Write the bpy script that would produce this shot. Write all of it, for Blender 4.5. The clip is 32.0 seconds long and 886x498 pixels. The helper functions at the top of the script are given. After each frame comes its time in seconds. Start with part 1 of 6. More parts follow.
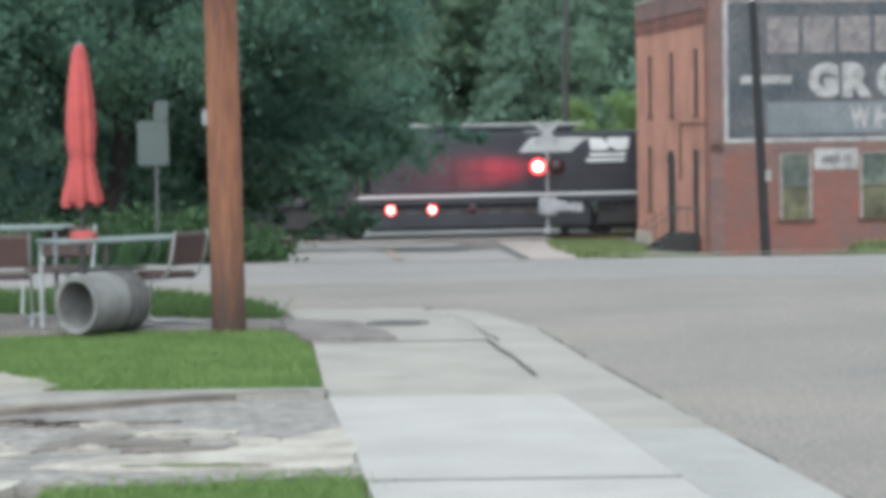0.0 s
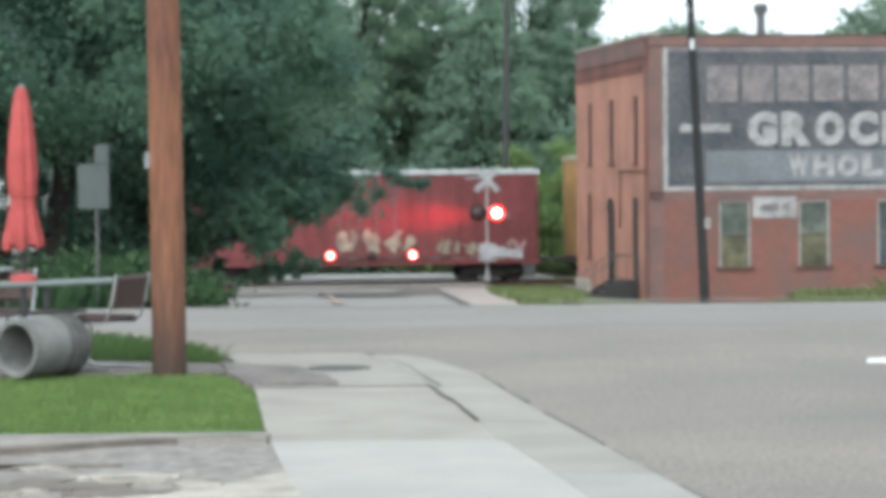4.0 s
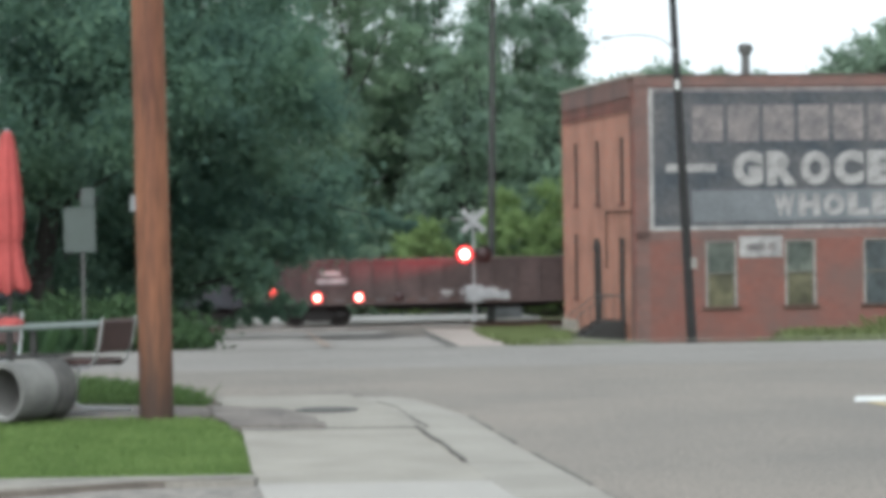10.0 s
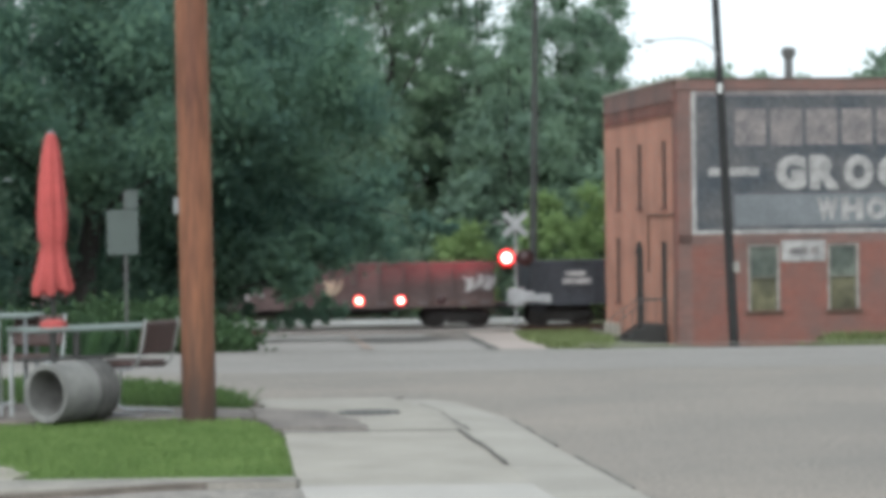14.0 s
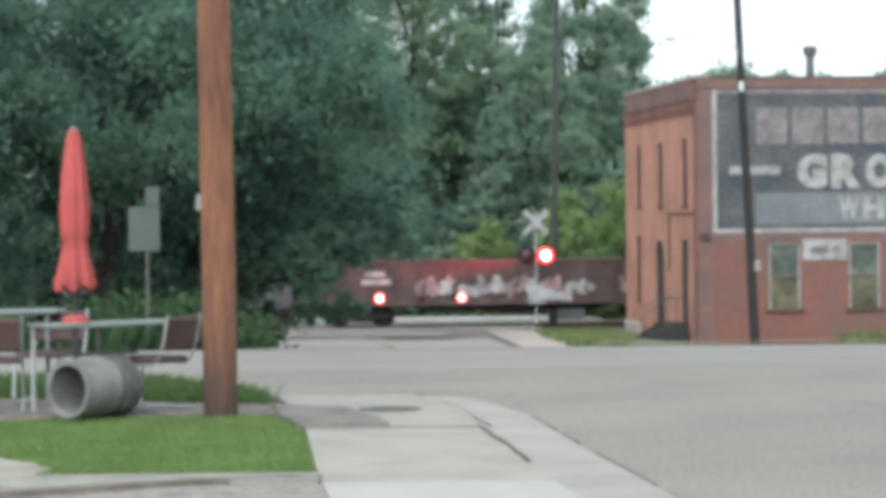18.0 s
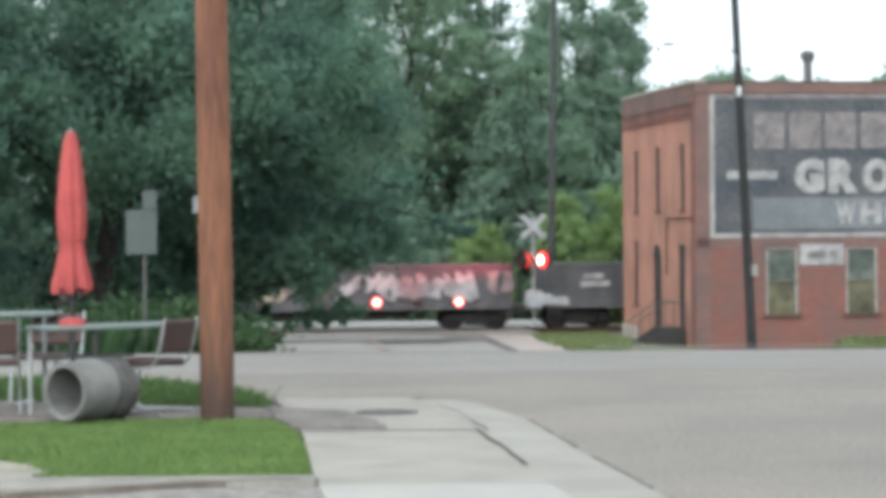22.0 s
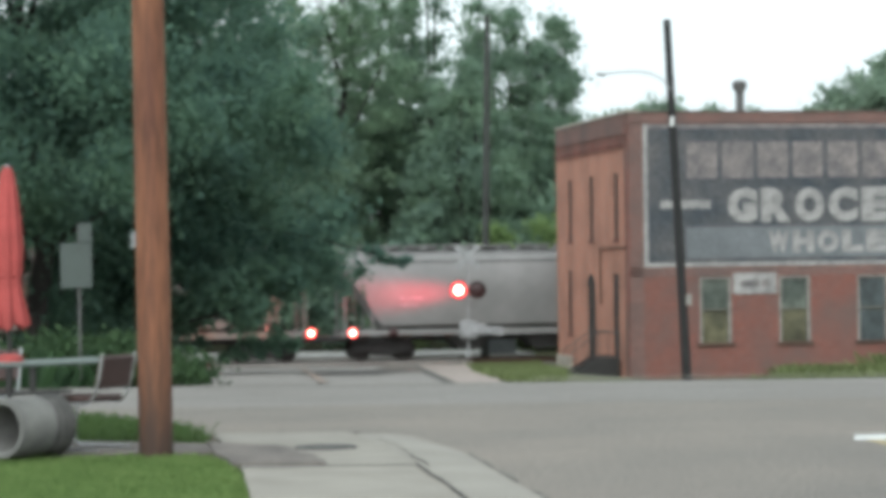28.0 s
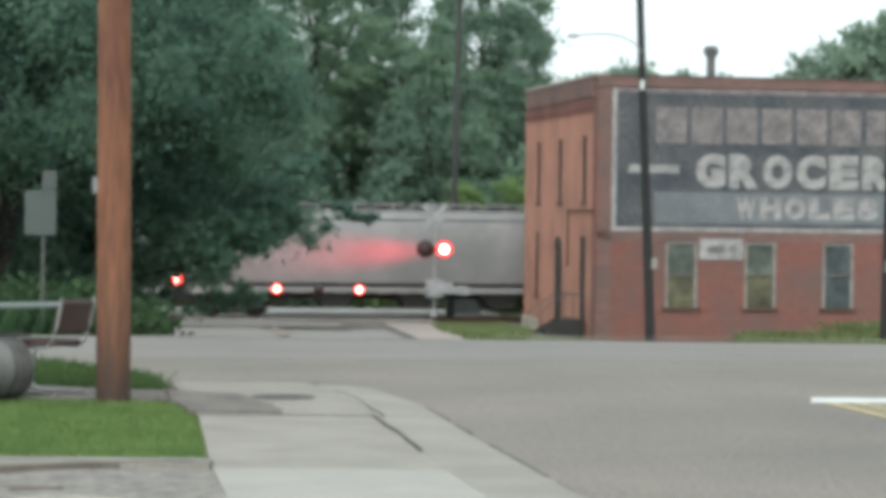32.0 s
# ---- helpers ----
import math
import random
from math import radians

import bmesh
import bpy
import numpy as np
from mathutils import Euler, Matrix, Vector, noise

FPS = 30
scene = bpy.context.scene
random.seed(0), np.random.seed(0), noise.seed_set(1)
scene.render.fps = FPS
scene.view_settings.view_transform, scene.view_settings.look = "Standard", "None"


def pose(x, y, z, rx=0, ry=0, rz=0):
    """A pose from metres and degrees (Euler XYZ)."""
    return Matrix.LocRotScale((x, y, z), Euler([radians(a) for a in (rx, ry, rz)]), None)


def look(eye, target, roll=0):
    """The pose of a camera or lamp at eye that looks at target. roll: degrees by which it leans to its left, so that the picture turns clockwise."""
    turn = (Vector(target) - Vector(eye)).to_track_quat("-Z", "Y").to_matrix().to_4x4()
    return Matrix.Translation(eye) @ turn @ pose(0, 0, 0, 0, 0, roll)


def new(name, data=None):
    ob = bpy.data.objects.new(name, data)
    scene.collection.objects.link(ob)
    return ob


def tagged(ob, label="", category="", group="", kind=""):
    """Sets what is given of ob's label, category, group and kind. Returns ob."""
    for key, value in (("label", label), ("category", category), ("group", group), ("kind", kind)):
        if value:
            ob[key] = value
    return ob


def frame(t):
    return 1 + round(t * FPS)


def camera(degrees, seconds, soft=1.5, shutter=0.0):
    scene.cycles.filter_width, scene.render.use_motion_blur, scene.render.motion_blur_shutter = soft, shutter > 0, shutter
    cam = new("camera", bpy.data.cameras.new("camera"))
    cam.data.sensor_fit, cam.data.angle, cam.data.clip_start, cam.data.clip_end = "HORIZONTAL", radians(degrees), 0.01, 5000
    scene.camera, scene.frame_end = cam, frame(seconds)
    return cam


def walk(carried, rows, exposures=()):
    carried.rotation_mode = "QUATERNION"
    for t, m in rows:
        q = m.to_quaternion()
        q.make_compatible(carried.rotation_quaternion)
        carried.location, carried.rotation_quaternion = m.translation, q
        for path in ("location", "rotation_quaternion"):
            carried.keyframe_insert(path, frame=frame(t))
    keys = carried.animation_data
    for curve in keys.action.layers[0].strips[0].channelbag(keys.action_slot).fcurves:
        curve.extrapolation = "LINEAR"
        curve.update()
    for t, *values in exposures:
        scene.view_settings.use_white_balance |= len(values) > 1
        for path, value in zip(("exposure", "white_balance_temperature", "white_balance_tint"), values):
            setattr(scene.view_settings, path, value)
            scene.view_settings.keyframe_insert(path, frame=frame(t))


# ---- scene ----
# ---- the camera and its walk ----
cam = camera(21.146, 32.0, soft=5.6, shutter=0.33)
# seconds, x, z, yaw to the right, pitch, lean of the horizon
PATH = [
    (0.0, 0.0314, 1.6194, -0.8310, -2.7833, 0.9428),
    (0.5, 0.0025, 1.6241, -0.8825, -2.6904, 1.0845),
    (1.0, 0.0009, 1.6238, -0.9554, -2.4929, 0.9954),
    (1.5, -0.0025, 1.6223, -0.7590, -2.3013, 0.8763),
    (2.0, 0.0021, 1.6162, -0.5565, -2.0261, 0.8143),
    (2.5, 0.0028, 1.6132, -0.0614, -1.8297, 0.7455),
    (3.0, 0.0044, 1.6047, 0.2041, -1.7311, 0.6843),
    (3.5, 0.0046, 1.6053, 0.3226, -1.6049, 0.6064),
    (4.0, 0.0040, 1.6100, 0.6558, -1.6840, 0.5523),
    (4.5, 0.0137, 1.6039, 0.8365, -1.8107, 0.5133),
    (6.5, 0.0047, 1.6116, 1.0222, -1.8564, 0.7029),
    (7.0, 0.0059, 1.6083, 0.7525, -1.5295, 0.6668),
    (7.5, 0.0041, 1.5997, 0.8606, -1.3610, 0.6804),
    (8.0, 0.0009, 1.6110, 0.9477, -1.2067, 0.6882),
    (8.5, -0.0008, 1.6114, 0.9805, -0.8296, 0.9198),
    (9.0, 0.0036, 1.6150, 1.0775, -0.7894, 0.9517),
    (9.5, 0.0082, 1.6113, 1.1280, -0.7581, 0.9447),
    (10.0, 0.0046, 1.6081, 0.9891, -0.6879, 0.8900),
    (10.5, -0.0037, 1.6063, 0.7652, -0.6723, 0.7762),
    (11.0, -0.0061, 1.6084, 0.4236, -0.5848, 0.6920),
    (11.5, -0.0006, 1.6114, 0.2682, -0.5498, 0.7854),
    (12.0, 0.0046, 1.6091, 0.0546, -0.5401, 0.7909),
    (12.5, -0.0020, 1.6075, -0.0252, -0.3997, 0.8310),
    (13.0, -0.0002, 1.6014, 0.0019, -0.3313, 0.8525),
    (13.5, 0.0013, 1.6036, -0.0693, -0.3536, 0.8921),
    (14.0, -0.0005, 1.6033, -0.0178, -0.5921, 0.7644),
    (14.5, 0.0022, 1.6033, -0.1870, -0.6853, 0.8123),
    (16.5, -0.0122, 1.5928, -0.4654, -0.7073, 0.7977),
    (17.0, -0.0119, 1.5961, -0.4636, -0.6567, 0.7187),
    (17.5, -0.0081, 1.5928, -0.4715, -0.5565, 0.6526),
    (18.0, -0.0155, 1.5925, -0.5036, -0.6324, 0.6139),
    (18.5, -0.0105, 1.5924, -0.5914, -0.6795, 0.5664),
    (19.0, -0.0114, 1.5894, -0.6783, -0.5837, 0.6408),
    (19.5, -0.0131, 1.5907, -0.7265, -0.5506, 0.5715),
    (20.0, -0.0131, 1.5897, -0.6894, -0.6273, 0.5479),
    (20.5, -0.0071, 1.5854, -0.7498, -0.6172, 0.5723),
    (21.0, -0.0125, 1.5908, -0.6811, -0.6322, 0.5862),
    (21.5, -0.0138, 1.5890, -0.5665, -0.6478, 0.5563),
    (22.0, -0.0137, 1.5841, -0.4391, -0.5287, 0.4876),
    (22.5, -0.0098, 1.5870, -0.4061, -0.5000, 0.5414),
    (23.0, -0.0144, 1.5937, -0.4986, -0.3845, 0.6655),
    (23.5, -0.0096, 1.5952, -0.3630, -0.2692, 0.7550),
    (24.0, -0.0095, 1.5934, -0.2724, -0.2687, 0.6766),
    (24.5, -0.0066, 1.5919, -0.3085, -0.2930, 0.6276),
    (25.0, -0.0104, 1.5907, -0.3956, -0.2415, 0.6385),
    (25.5, -0.0079, 1.5926, 0.1286, -0.3754, 0.4973),
    (27.5, -0.0183, 1.6214, 0.8829, -0.8267, 0.4683),
    (28.0, -0.0608, 1.6251, 1.1835, 0.1620, 0.7422),
    (28.5, -0.0850, 1.6036, 1.4191, 0.8406, 0.8636),
    (29.0, -0.0631, 1.5965, 1.3292, 0.0282, 0.2672),
    (29.5, -0.0801, 1.5779, 1.4049, -0.1474, 0.2207),
    (30.0, -0.0328, 1.5735, 2.3510, -0.4468, -0.5058),
    (30.5, -0.0084, 1.5732, 2.4033, -0.7822, -0.9025),
    (31.0, 0.0002, 1.5645, 2.0987, -1.3671, -1.0511),
    (31.5, -0.0046, 1.5726, 1.6413, -1.1474, -0.9815),
    (32.0, 0.0003, 1.5636, 1.9340, -0.7914, -0.6701),
]
walk(cam, [(t, pose(x, 0.0, z) @ pose(0, 0, 0, 0, 0, -yaw) @ pose(0, 0, 0, 90 + pitch) @ pose(0, 0, 0, 0, 0, -lean))
           for t, x, z, yaw, pitch, lean in PATH],
     [(t, stops, kelvin, 6.6 if t < 26 else 3.8) for t, stops, kelvin in (
         (0, 0.89, 5790), (3, 0.91, 5850), (4, 0.94, 5900), (7, 0.93, 5920), (8, 0.83, 5980), (9, 0.69, 6000), (12, 0.65, 6000), (14, 0.65, 6000),
         (17, 0.92, 5960), (22, 0.92, 5960), (23, 0.91, 5930), (24, 0.60, 5950), (25, 0.56, 6020), (28, 0.56, 6050), (29, 0.26, 6220), (30, 0.25, 6270),
         (31, 0.31, 6240), (32, 0.61, 6110))])

# ---- overcast evening light ----
world = bpy.data.worlds.new("world")
scene.world = world
world.use_nodes = True
wn, wl = world.node_tree.nodes, world.node_tree.links
sky = wn.new("ShaderNodeTexSky")
sky.sky_type, sky.sun_disc = "NISHITA", False
sky.sun_elevation, sky.sun_rotation = radians(28), radians(195)
sky.air_density, sky.dust_density, sky.ozone_density = 1.6, 6.0, 2.0
grey = wn.new("ShaderNodeHueSaturation")
grey.inputs["Saturation"].default_value = 0.12
blend = wn.new("ShaderNodeMixRGB")
blend.inputs[0].default_value = 0.72
blend.inputs[2].default_value = (8.3, 8.75, 8.8, 1)
wl.new(sky.outputs[0], grey.inputs["Color"])
wl.new(grey.outputs[0], blend.inputs[1])
wl.new(blend.outputs[0], wn["Background"].inputs[0])
wn["Background"].inputs[1].default_value = 0.115
sun = new("sun", bpy.data.lights.new("sun", "SUN"))
sun.data.energy, sun.data.angle, sun.data.color = 1.5, radians(50), (1.0, 0.97, 0.93)
sun.matrix_basis = look((0, 0, 40), (20, 72, 0))

# ---- materials ----
MATS = {}


def mat(name, color, rough=0.7, metal=0.0, scale=3.0, vary=0.25, fine=40.0, bump=0.15, second=None, spread=0.5, glow=0.0, coat=0.0, each=0.0, stretch=1.0):
    """A node material: two sizes of noise over the colour, fine relief, and a second colour in patches."""
    m = bpy.data.materials.new(name)
    m.use_nodes = True
    n, l = m.node_tree.nodes, m.node_tree.links
    b = n["Principled BSDF"]
    co = n.new("ShaderNodeTexCoord")
    big, small = n.new("ShaderNodeTexNoise"), n.new("ShaderNodeTexNoise")
    big.inputs["Scale"].default_value, big.inputs["Detail"].default_value = scale, 5
    small.inputs["Scale"].default_value, small.inputs["Detail"].default_value = fine, 3
    mp = n.new("ShaderNodeMapping")
    mp.inputs["Scale"].default_value = (1, 1, stretch)
    l.new(co.outputs["Object"], mp.inputs["Vector"])
    for k in (big, small):
        l.new(mp.outputs[0], k.inputs["Vector"])
    ramp = n.new("ShaderNodeValToRGB")
    second = second or tuple(c * (1 - vary) for c in color)
    ramp.color_ramp.elements[0].position, ramp.color_ramp.elements[1].position = 0.5 - spread / 4, 0.5 + spread / 4
    ramp.color_ramp.elements[0].color, ramp.color_ramp.elements[1].color = (*second, 1), (*color, 1)
    l.new(big.outputs["Fac"], ramp.inputs[0])
    mix = n.new("ShaderNodeMixRGB")
    mix.blend_type = "MULTIPLY"
    mix.inputs[0].default_value = 1.0
    fr = n.new("ShaderNodeValToRGB")
    fr.color_ramp.elements[0].color = (1 - vary * 0.8,) * 3 + (1,)
    fr.color_ramp.elements[1].color = (1, 1, 1, 1)
    fr.color_ramp.elements[0].position, fr.color_ramp.elements[1].position = 0.35, 0.65
    l.new(small.outputs["Fac"], fr.inputs[0])
    l.new(ramp.outputs[0], mix.inputs[1])
    l.new(fr.outputs[0], mix.inputs[2])
    out = mix
    if each:
        oi, hs, mr = n.new("ShaderNodeObjectInfo"), n.new("ShaderNodeHueSaturation"), n.new("ShaderNodeMapRange")
        mr.inputs[3].default_value, mr.inputs[4].default_value = 1 - each, 1 + each
        l.new(oi.outputs["Random"], mr.inputs[0])
        l.new(mr.outputs[0], hs.inputs["Value"])
        l.new(mix.outputs[0], hs.inputs["Color"])
        out = hs
    l.new(out.outputs[0], b.inputs["Base Color"])
    b.inputs["Roughness"].default_value, b.inputs["Metallic"].default_value = rough, metal
    b.inputs["Coat Weight"].default_value = coat
    if bump:
        bp = n.new("ShaderNodeBump")
        bp.inputs["Strength"].default_value, bp.inputs["Distance"].default_value = bump, 0.02
        l.new(small.outputs["Fac"], bp.inputs["Height"])
        l.new(bp.outputs[0], b.inputs["Normal"])
    if glow:
        b.inputs["Emission Color"].default_value = (*color, 1)
        b.inputs["Emission Strength"].default_value = glow
    MATS[name] = m
    return m


def leafy(name, dark, light, thru=0.25, patch=0.45, mass=0.6):
    """Leaves: a colour of its own for each one, some light passing through."""
    m = bpy.data.materials.new(name)
    m.use_nodes = True
    n, l = m.node_tree.nodes, m.node_tree.links
    b = n["Principled BSDF"]
    g, co, no, add, ramp = (n.new("ShaderNode" + k) for k in ("NewGeometry", "TexCoord", "TexNoise", "Math", "ValToRGB"))
    no.inputs["Scale"].default_value = patch
    add.operation = "MULTIPLY_ADD"
    add.inputs[1].default_value = 1.05 - mass
    l.new(co.outputs["Object"], no.inputs["Vector"])
    l.new(g.outputs["Random Per Island"], add.inputs[0])
    half = n.new("ShaderNodeMath")
    half.operation = "MULTIPLY"
    half.inputs[1].default_value = mass
    l.new(no.outputs["Fac"], half.inputs[0])
    l.new(half.outputs[0], add.inputs[2])
    ramp.color_ramp.elements[0].color, ramp.color_ramp.elements[1].color = (*dark, 1), (*light, 1)
    ramp.color_ramp.elements[0].position, ramp.color_ramp.elements[1].position = 0.15 + 0.5 * (mass - 0.6), 0.85
    l.new(add.outputs[0], ramp.inputs[0])
    l.new(ramp.outputs[0], b.inputs["Base Color"])
    b.inputs["Roughness"].default_value = 0.75
    b.inputs["Specular IOR Level"].default_value = 0.2
    tr, mx = n.new("ShaderNodeBsdfTranslucent"), n.new("ShaderNodeMixShader")
    mx.inputs[0].default_value = thru
    l.new(ramp.outputs[0], tr.inputs["Color"])
    l.new(b.outputs[0], mx.inputs[1])
    l.new(tr.outputs[0], mx.inputs[2])
    l.new(mx.outputs[0], n["Material Output"].inputs["Surface"])
    MATS[name] = m
    return m


def dark_butt_pole(name, wood, dark):
    """Round timber: long streaks, and a ragged darkening towards the butt."""
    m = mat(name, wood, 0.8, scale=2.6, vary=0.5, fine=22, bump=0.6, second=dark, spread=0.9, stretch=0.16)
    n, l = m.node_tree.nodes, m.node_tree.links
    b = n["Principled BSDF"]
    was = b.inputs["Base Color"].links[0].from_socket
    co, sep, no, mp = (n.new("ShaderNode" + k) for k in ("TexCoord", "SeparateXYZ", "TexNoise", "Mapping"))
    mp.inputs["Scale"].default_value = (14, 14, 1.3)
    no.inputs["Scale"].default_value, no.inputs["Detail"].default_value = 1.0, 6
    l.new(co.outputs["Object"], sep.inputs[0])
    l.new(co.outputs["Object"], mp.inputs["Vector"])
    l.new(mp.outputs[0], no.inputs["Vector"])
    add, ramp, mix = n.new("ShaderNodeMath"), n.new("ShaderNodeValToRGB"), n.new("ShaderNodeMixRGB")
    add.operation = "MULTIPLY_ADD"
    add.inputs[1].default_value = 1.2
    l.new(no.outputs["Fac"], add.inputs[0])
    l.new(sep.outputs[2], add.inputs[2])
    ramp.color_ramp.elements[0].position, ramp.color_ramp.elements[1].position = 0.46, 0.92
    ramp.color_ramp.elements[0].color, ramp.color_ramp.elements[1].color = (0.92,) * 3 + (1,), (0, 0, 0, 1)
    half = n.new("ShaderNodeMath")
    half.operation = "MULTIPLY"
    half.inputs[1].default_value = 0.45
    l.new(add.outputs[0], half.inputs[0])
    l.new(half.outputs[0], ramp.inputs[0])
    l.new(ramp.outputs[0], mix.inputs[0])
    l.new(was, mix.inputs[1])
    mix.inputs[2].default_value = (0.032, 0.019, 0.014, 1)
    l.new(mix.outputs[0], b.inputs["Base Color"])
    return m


def brickwork(name, c1, c2, mortar, stain, amount):
    """Brick courses of real size with stains over them."""
    m = bpy.data.materials.new(name)
    m.use_nodes = True
    n, l = m.node_tree.nodes, m.node_tree.links
    b = n["Principled BSDF"]
    co, sep, comb = n.new("ShaderNodeTexCoord"), n.new("ShaderNodeSeparateXYZ"), n.new("ShaderNodeCombineXYZ")
    plus = n.new("ShaderNodeMath")
    l.new(co.outputs["Object"], sep.inputs[0])
    l.new(sep.outputs[0], plus.inputs[0])
    l.new(sep.outputs[1], plus.inputs[1])
    l.new(plus.outputs[0], comb.inputs[0])
    l.new(sep.outputs[2], comb.inputs[1])
    br = n.new("ShaderNodeTexBrick")
    br.inputs["Color1"].default_value, br.inputs["Color2"].default_value, br.inputs["Mortar"].default_value = (*c1, 1), (*c2, 1), (*mortar, 1)
    br.inputs["Scale"].default_value, br.inputs["Brick Width"].default_value = 1.0, 0.215
    br.inputs["Row Height"].default_value, br.inputs["Mortar Size"].default_value = 0.073, 0.008
    l.new(comb.outputs[0], br.inputs["Vector"])
    no, ramp, mix = n.new("ShaderNodeTexNoise"), n.new("ShaderNodeValToRGB"), n.new("ShaderNodeMixRGB")
    no.inputs["Scale"].default_value, no.inputs["Detail"].default_value = 0.7, 8
    l.new(co.outputs["Object"], no.inputs["Vector"])
    ramp.color_ramp.elements[0].position, ramp.color_ramp.elements[1].position = 0.42, 0.7
    ramp.color_ramp.elements[1].color = (amount,) * 3 + (1,)
    l.new(no.outputs["Fac"], ramp.inputs[0])
    l.new(ramp.outputs[0], mix.inputs[0])
    l.new(br.outputs["Color"], mix.inputs[1])
    mix.inputs[2].default_value = (*stain, 1)
    l.new(mix.outputs[0], b.inputs["Base Color"])
    bp = n.new("ShaderNodeBump")
    bp.inputs["Strength"].default_value, bp.inputs["Distance"].default_value, bp.invert = 0.4, 0.01, True
    l.new(br.outputs["Fac"], bp.inputs["Height"])
    l.new(bp.outputs[0], b.inputs["Normal"])
    b.inputs["Roughness"].default_value = 0.9
    MATS[name] = m
    return m


asphalt = mat("asphalt", (0.279, 0.240, 0.203), 0.9, scale=0.4, vary=0.58, fine=30, bump=0.9, second=(0.196, 0.175, 0.154), spread=0.9)
blue_asphalt = mat("blue_asphalt", (0.246, 0.226, 0.207), 0.9, scale=0.35, vary=0.38, fine=24, bump=0.6, second=(0.190, 0.171, 0.152), spread=0.9)
street_asphalt = mat("street_asphalt", (0.264, 0.240, 0.220), 0.9, scale=0.3, vary=0.15, fine=20, second=(0.192, 0.172, 0.156))
concrete = mat("concrete", (0.31, 0.283, 0.242), 0.9, scale=1.7, vary=0.2, fine=60, bump=0.3, second=(0.22, 0.20, 0.172), spread=1.0, each=0.07)
new_concrete = mat("new_concrete", (0.372, 0.346, 0.312), 0.9, scale=1.6, vary=0.16, fine=45, bump=0.3, second=(0.30, 0.28, 0.258), spread=1.0, each=0.04)
kerb_concrete = mat("kerb_concrete", (0.315, 0.29, 0.25), 0.9, scale=1.2, vary=0.2, fine=40, bump=0.3, second=(0.235, 0.215, 0.188), spread=0.9, each=0.08)
kerb_new = mat("kerb_new", (0.338, 0.318, 0.292), 0.9, scale=1.4, vary=0.2, fine=40, bump=0.3, second=(0.265, 0.248, 0.226), spread=0.9, each=0.05)
old_concrete = mat("old_concrete", (0.30, 0.275, 0.235), 0.92, scale=2.6, vary=0.3, fine=50, bump=0.5, second=(0.18, 0.165, 0.145), spread=0.8)
pipe_concrete = mat("pipe_concrete", (0.23, 0.225, 0.21), 0.9, scale=4, vary=0.35, fine=60, bump=0.5, second=(0.10, 0.098, 0.092), spread=1.0)
stained_concrete = mat("stained_concrete", (0.105, 0.10, 0.094), 0.92, scale=5, vary=0.35, fine=50, bump=0.5, second=(0.055, 0.053, 0.05))
gravel = mat("gravel", (0.20, 0.172, 0.152), 0.95, scale=2.5, vary=0.45, fine=28, bump=0.8, second=(0.125, 0.108, 0.098), spread=0.5)
pale_gravel = mat("pale_gravel", (0.40, 0.385, 0.365), 0.95, scale=0.6, vary=0.2, fine=8)
drive_gravel = mat("drive_gravel", (0.30, 0.27, 0.238), 0.95, scale=6.0, vary=0.4, fine=16, bump=0.8, second=(0.16, 0.145, 0.13), spread=0.7)
sandy = mat("sandy", (0.43, 0.39, 0.33), 0.95, scale=3.5, vary=0.25, fine=30, bump=0.6, second=(0.26, 0.23, 0.19), spread=0.7)
crack_mat = mat("crack_mat", (0.080, 0.072, 0.064), 0.95, bump=0)
soil = mat("soil", (0.112, 0.128, 0.048), 0.95, scale=1.2, vary=0.3, fine=25, bump=0.6, second=(0.080, 0.072, 0.040))
ballast = mat("ballast", (0.240, 0.224, 0.208), 0.95, scale=0.8, vary=0.4, fine=12, bump=0.8)
grass_leaf = leafy("grass_leaf", (0.086, 0.152, 0.042), (0.21, 0.292, 0.1), 0.45, 1.5)
island_leaf = leafy("island_leaf", (0.055, 0.098, 0.034), (0.10, 0.155, 0.052), 0.4)
# weeds near black: the shade under the trees is put into the leaf colour
shaded_weed_leaf = leafy("shaded_weed_leaf", (0.013, 0.03, 0.015), (0.032, 0.064, 0.024), 0.3)
bush_leaf = leafy("bush_leaf", (0.034, 0.062, 0.03), (0.058, 0.10, 0.042), 0.4)
rough_grass = leafy("rough_grass", (0.10, 0.128, 0.05), (0.165, 0.19, 0.082), 0.35)
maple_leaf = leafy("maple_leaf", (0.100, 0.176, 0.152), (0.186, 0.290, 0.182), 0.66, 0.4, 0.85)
# woods and distant trees: haze put into the paler, bluer leaf colours
hazy_wood_leaf = leafy("hazy_wood_leaf", (0.162, 0.240, 0.202), (0.260, 0.366, 0.228), 0.62, 0.3, 0.85)
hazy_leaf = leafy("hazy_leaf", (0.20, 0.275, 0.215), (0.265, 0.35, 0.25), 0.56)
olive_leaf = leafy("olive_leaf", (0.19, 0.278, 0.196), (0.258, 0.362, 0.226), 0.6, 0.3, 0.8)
shrub_leaf = leafy("shrub_leaf", (0.20, 0.295, 0.125), (0.268, 0.365, 0.15), 0.55)
bark = mat("bark", (0.035, 0.03, 0.026), 0.95, scale=3, vary=0.4, fine=25, bump=0.8)
pole_wood = dark_butt_pole("pole_wood", (0.32, 0.135, 0.062), (0.12, 0.045, 0.025))
grey_wood = mat("grey_wood", (0.048, 0.05, 0.046), 0.9, scale=2, vary=0.3, fine=20)
dark_wood = mat("dark_wood", (0.022, 0.021, 0.021), 0.9, scale=2, vary=0.3, fine=20)
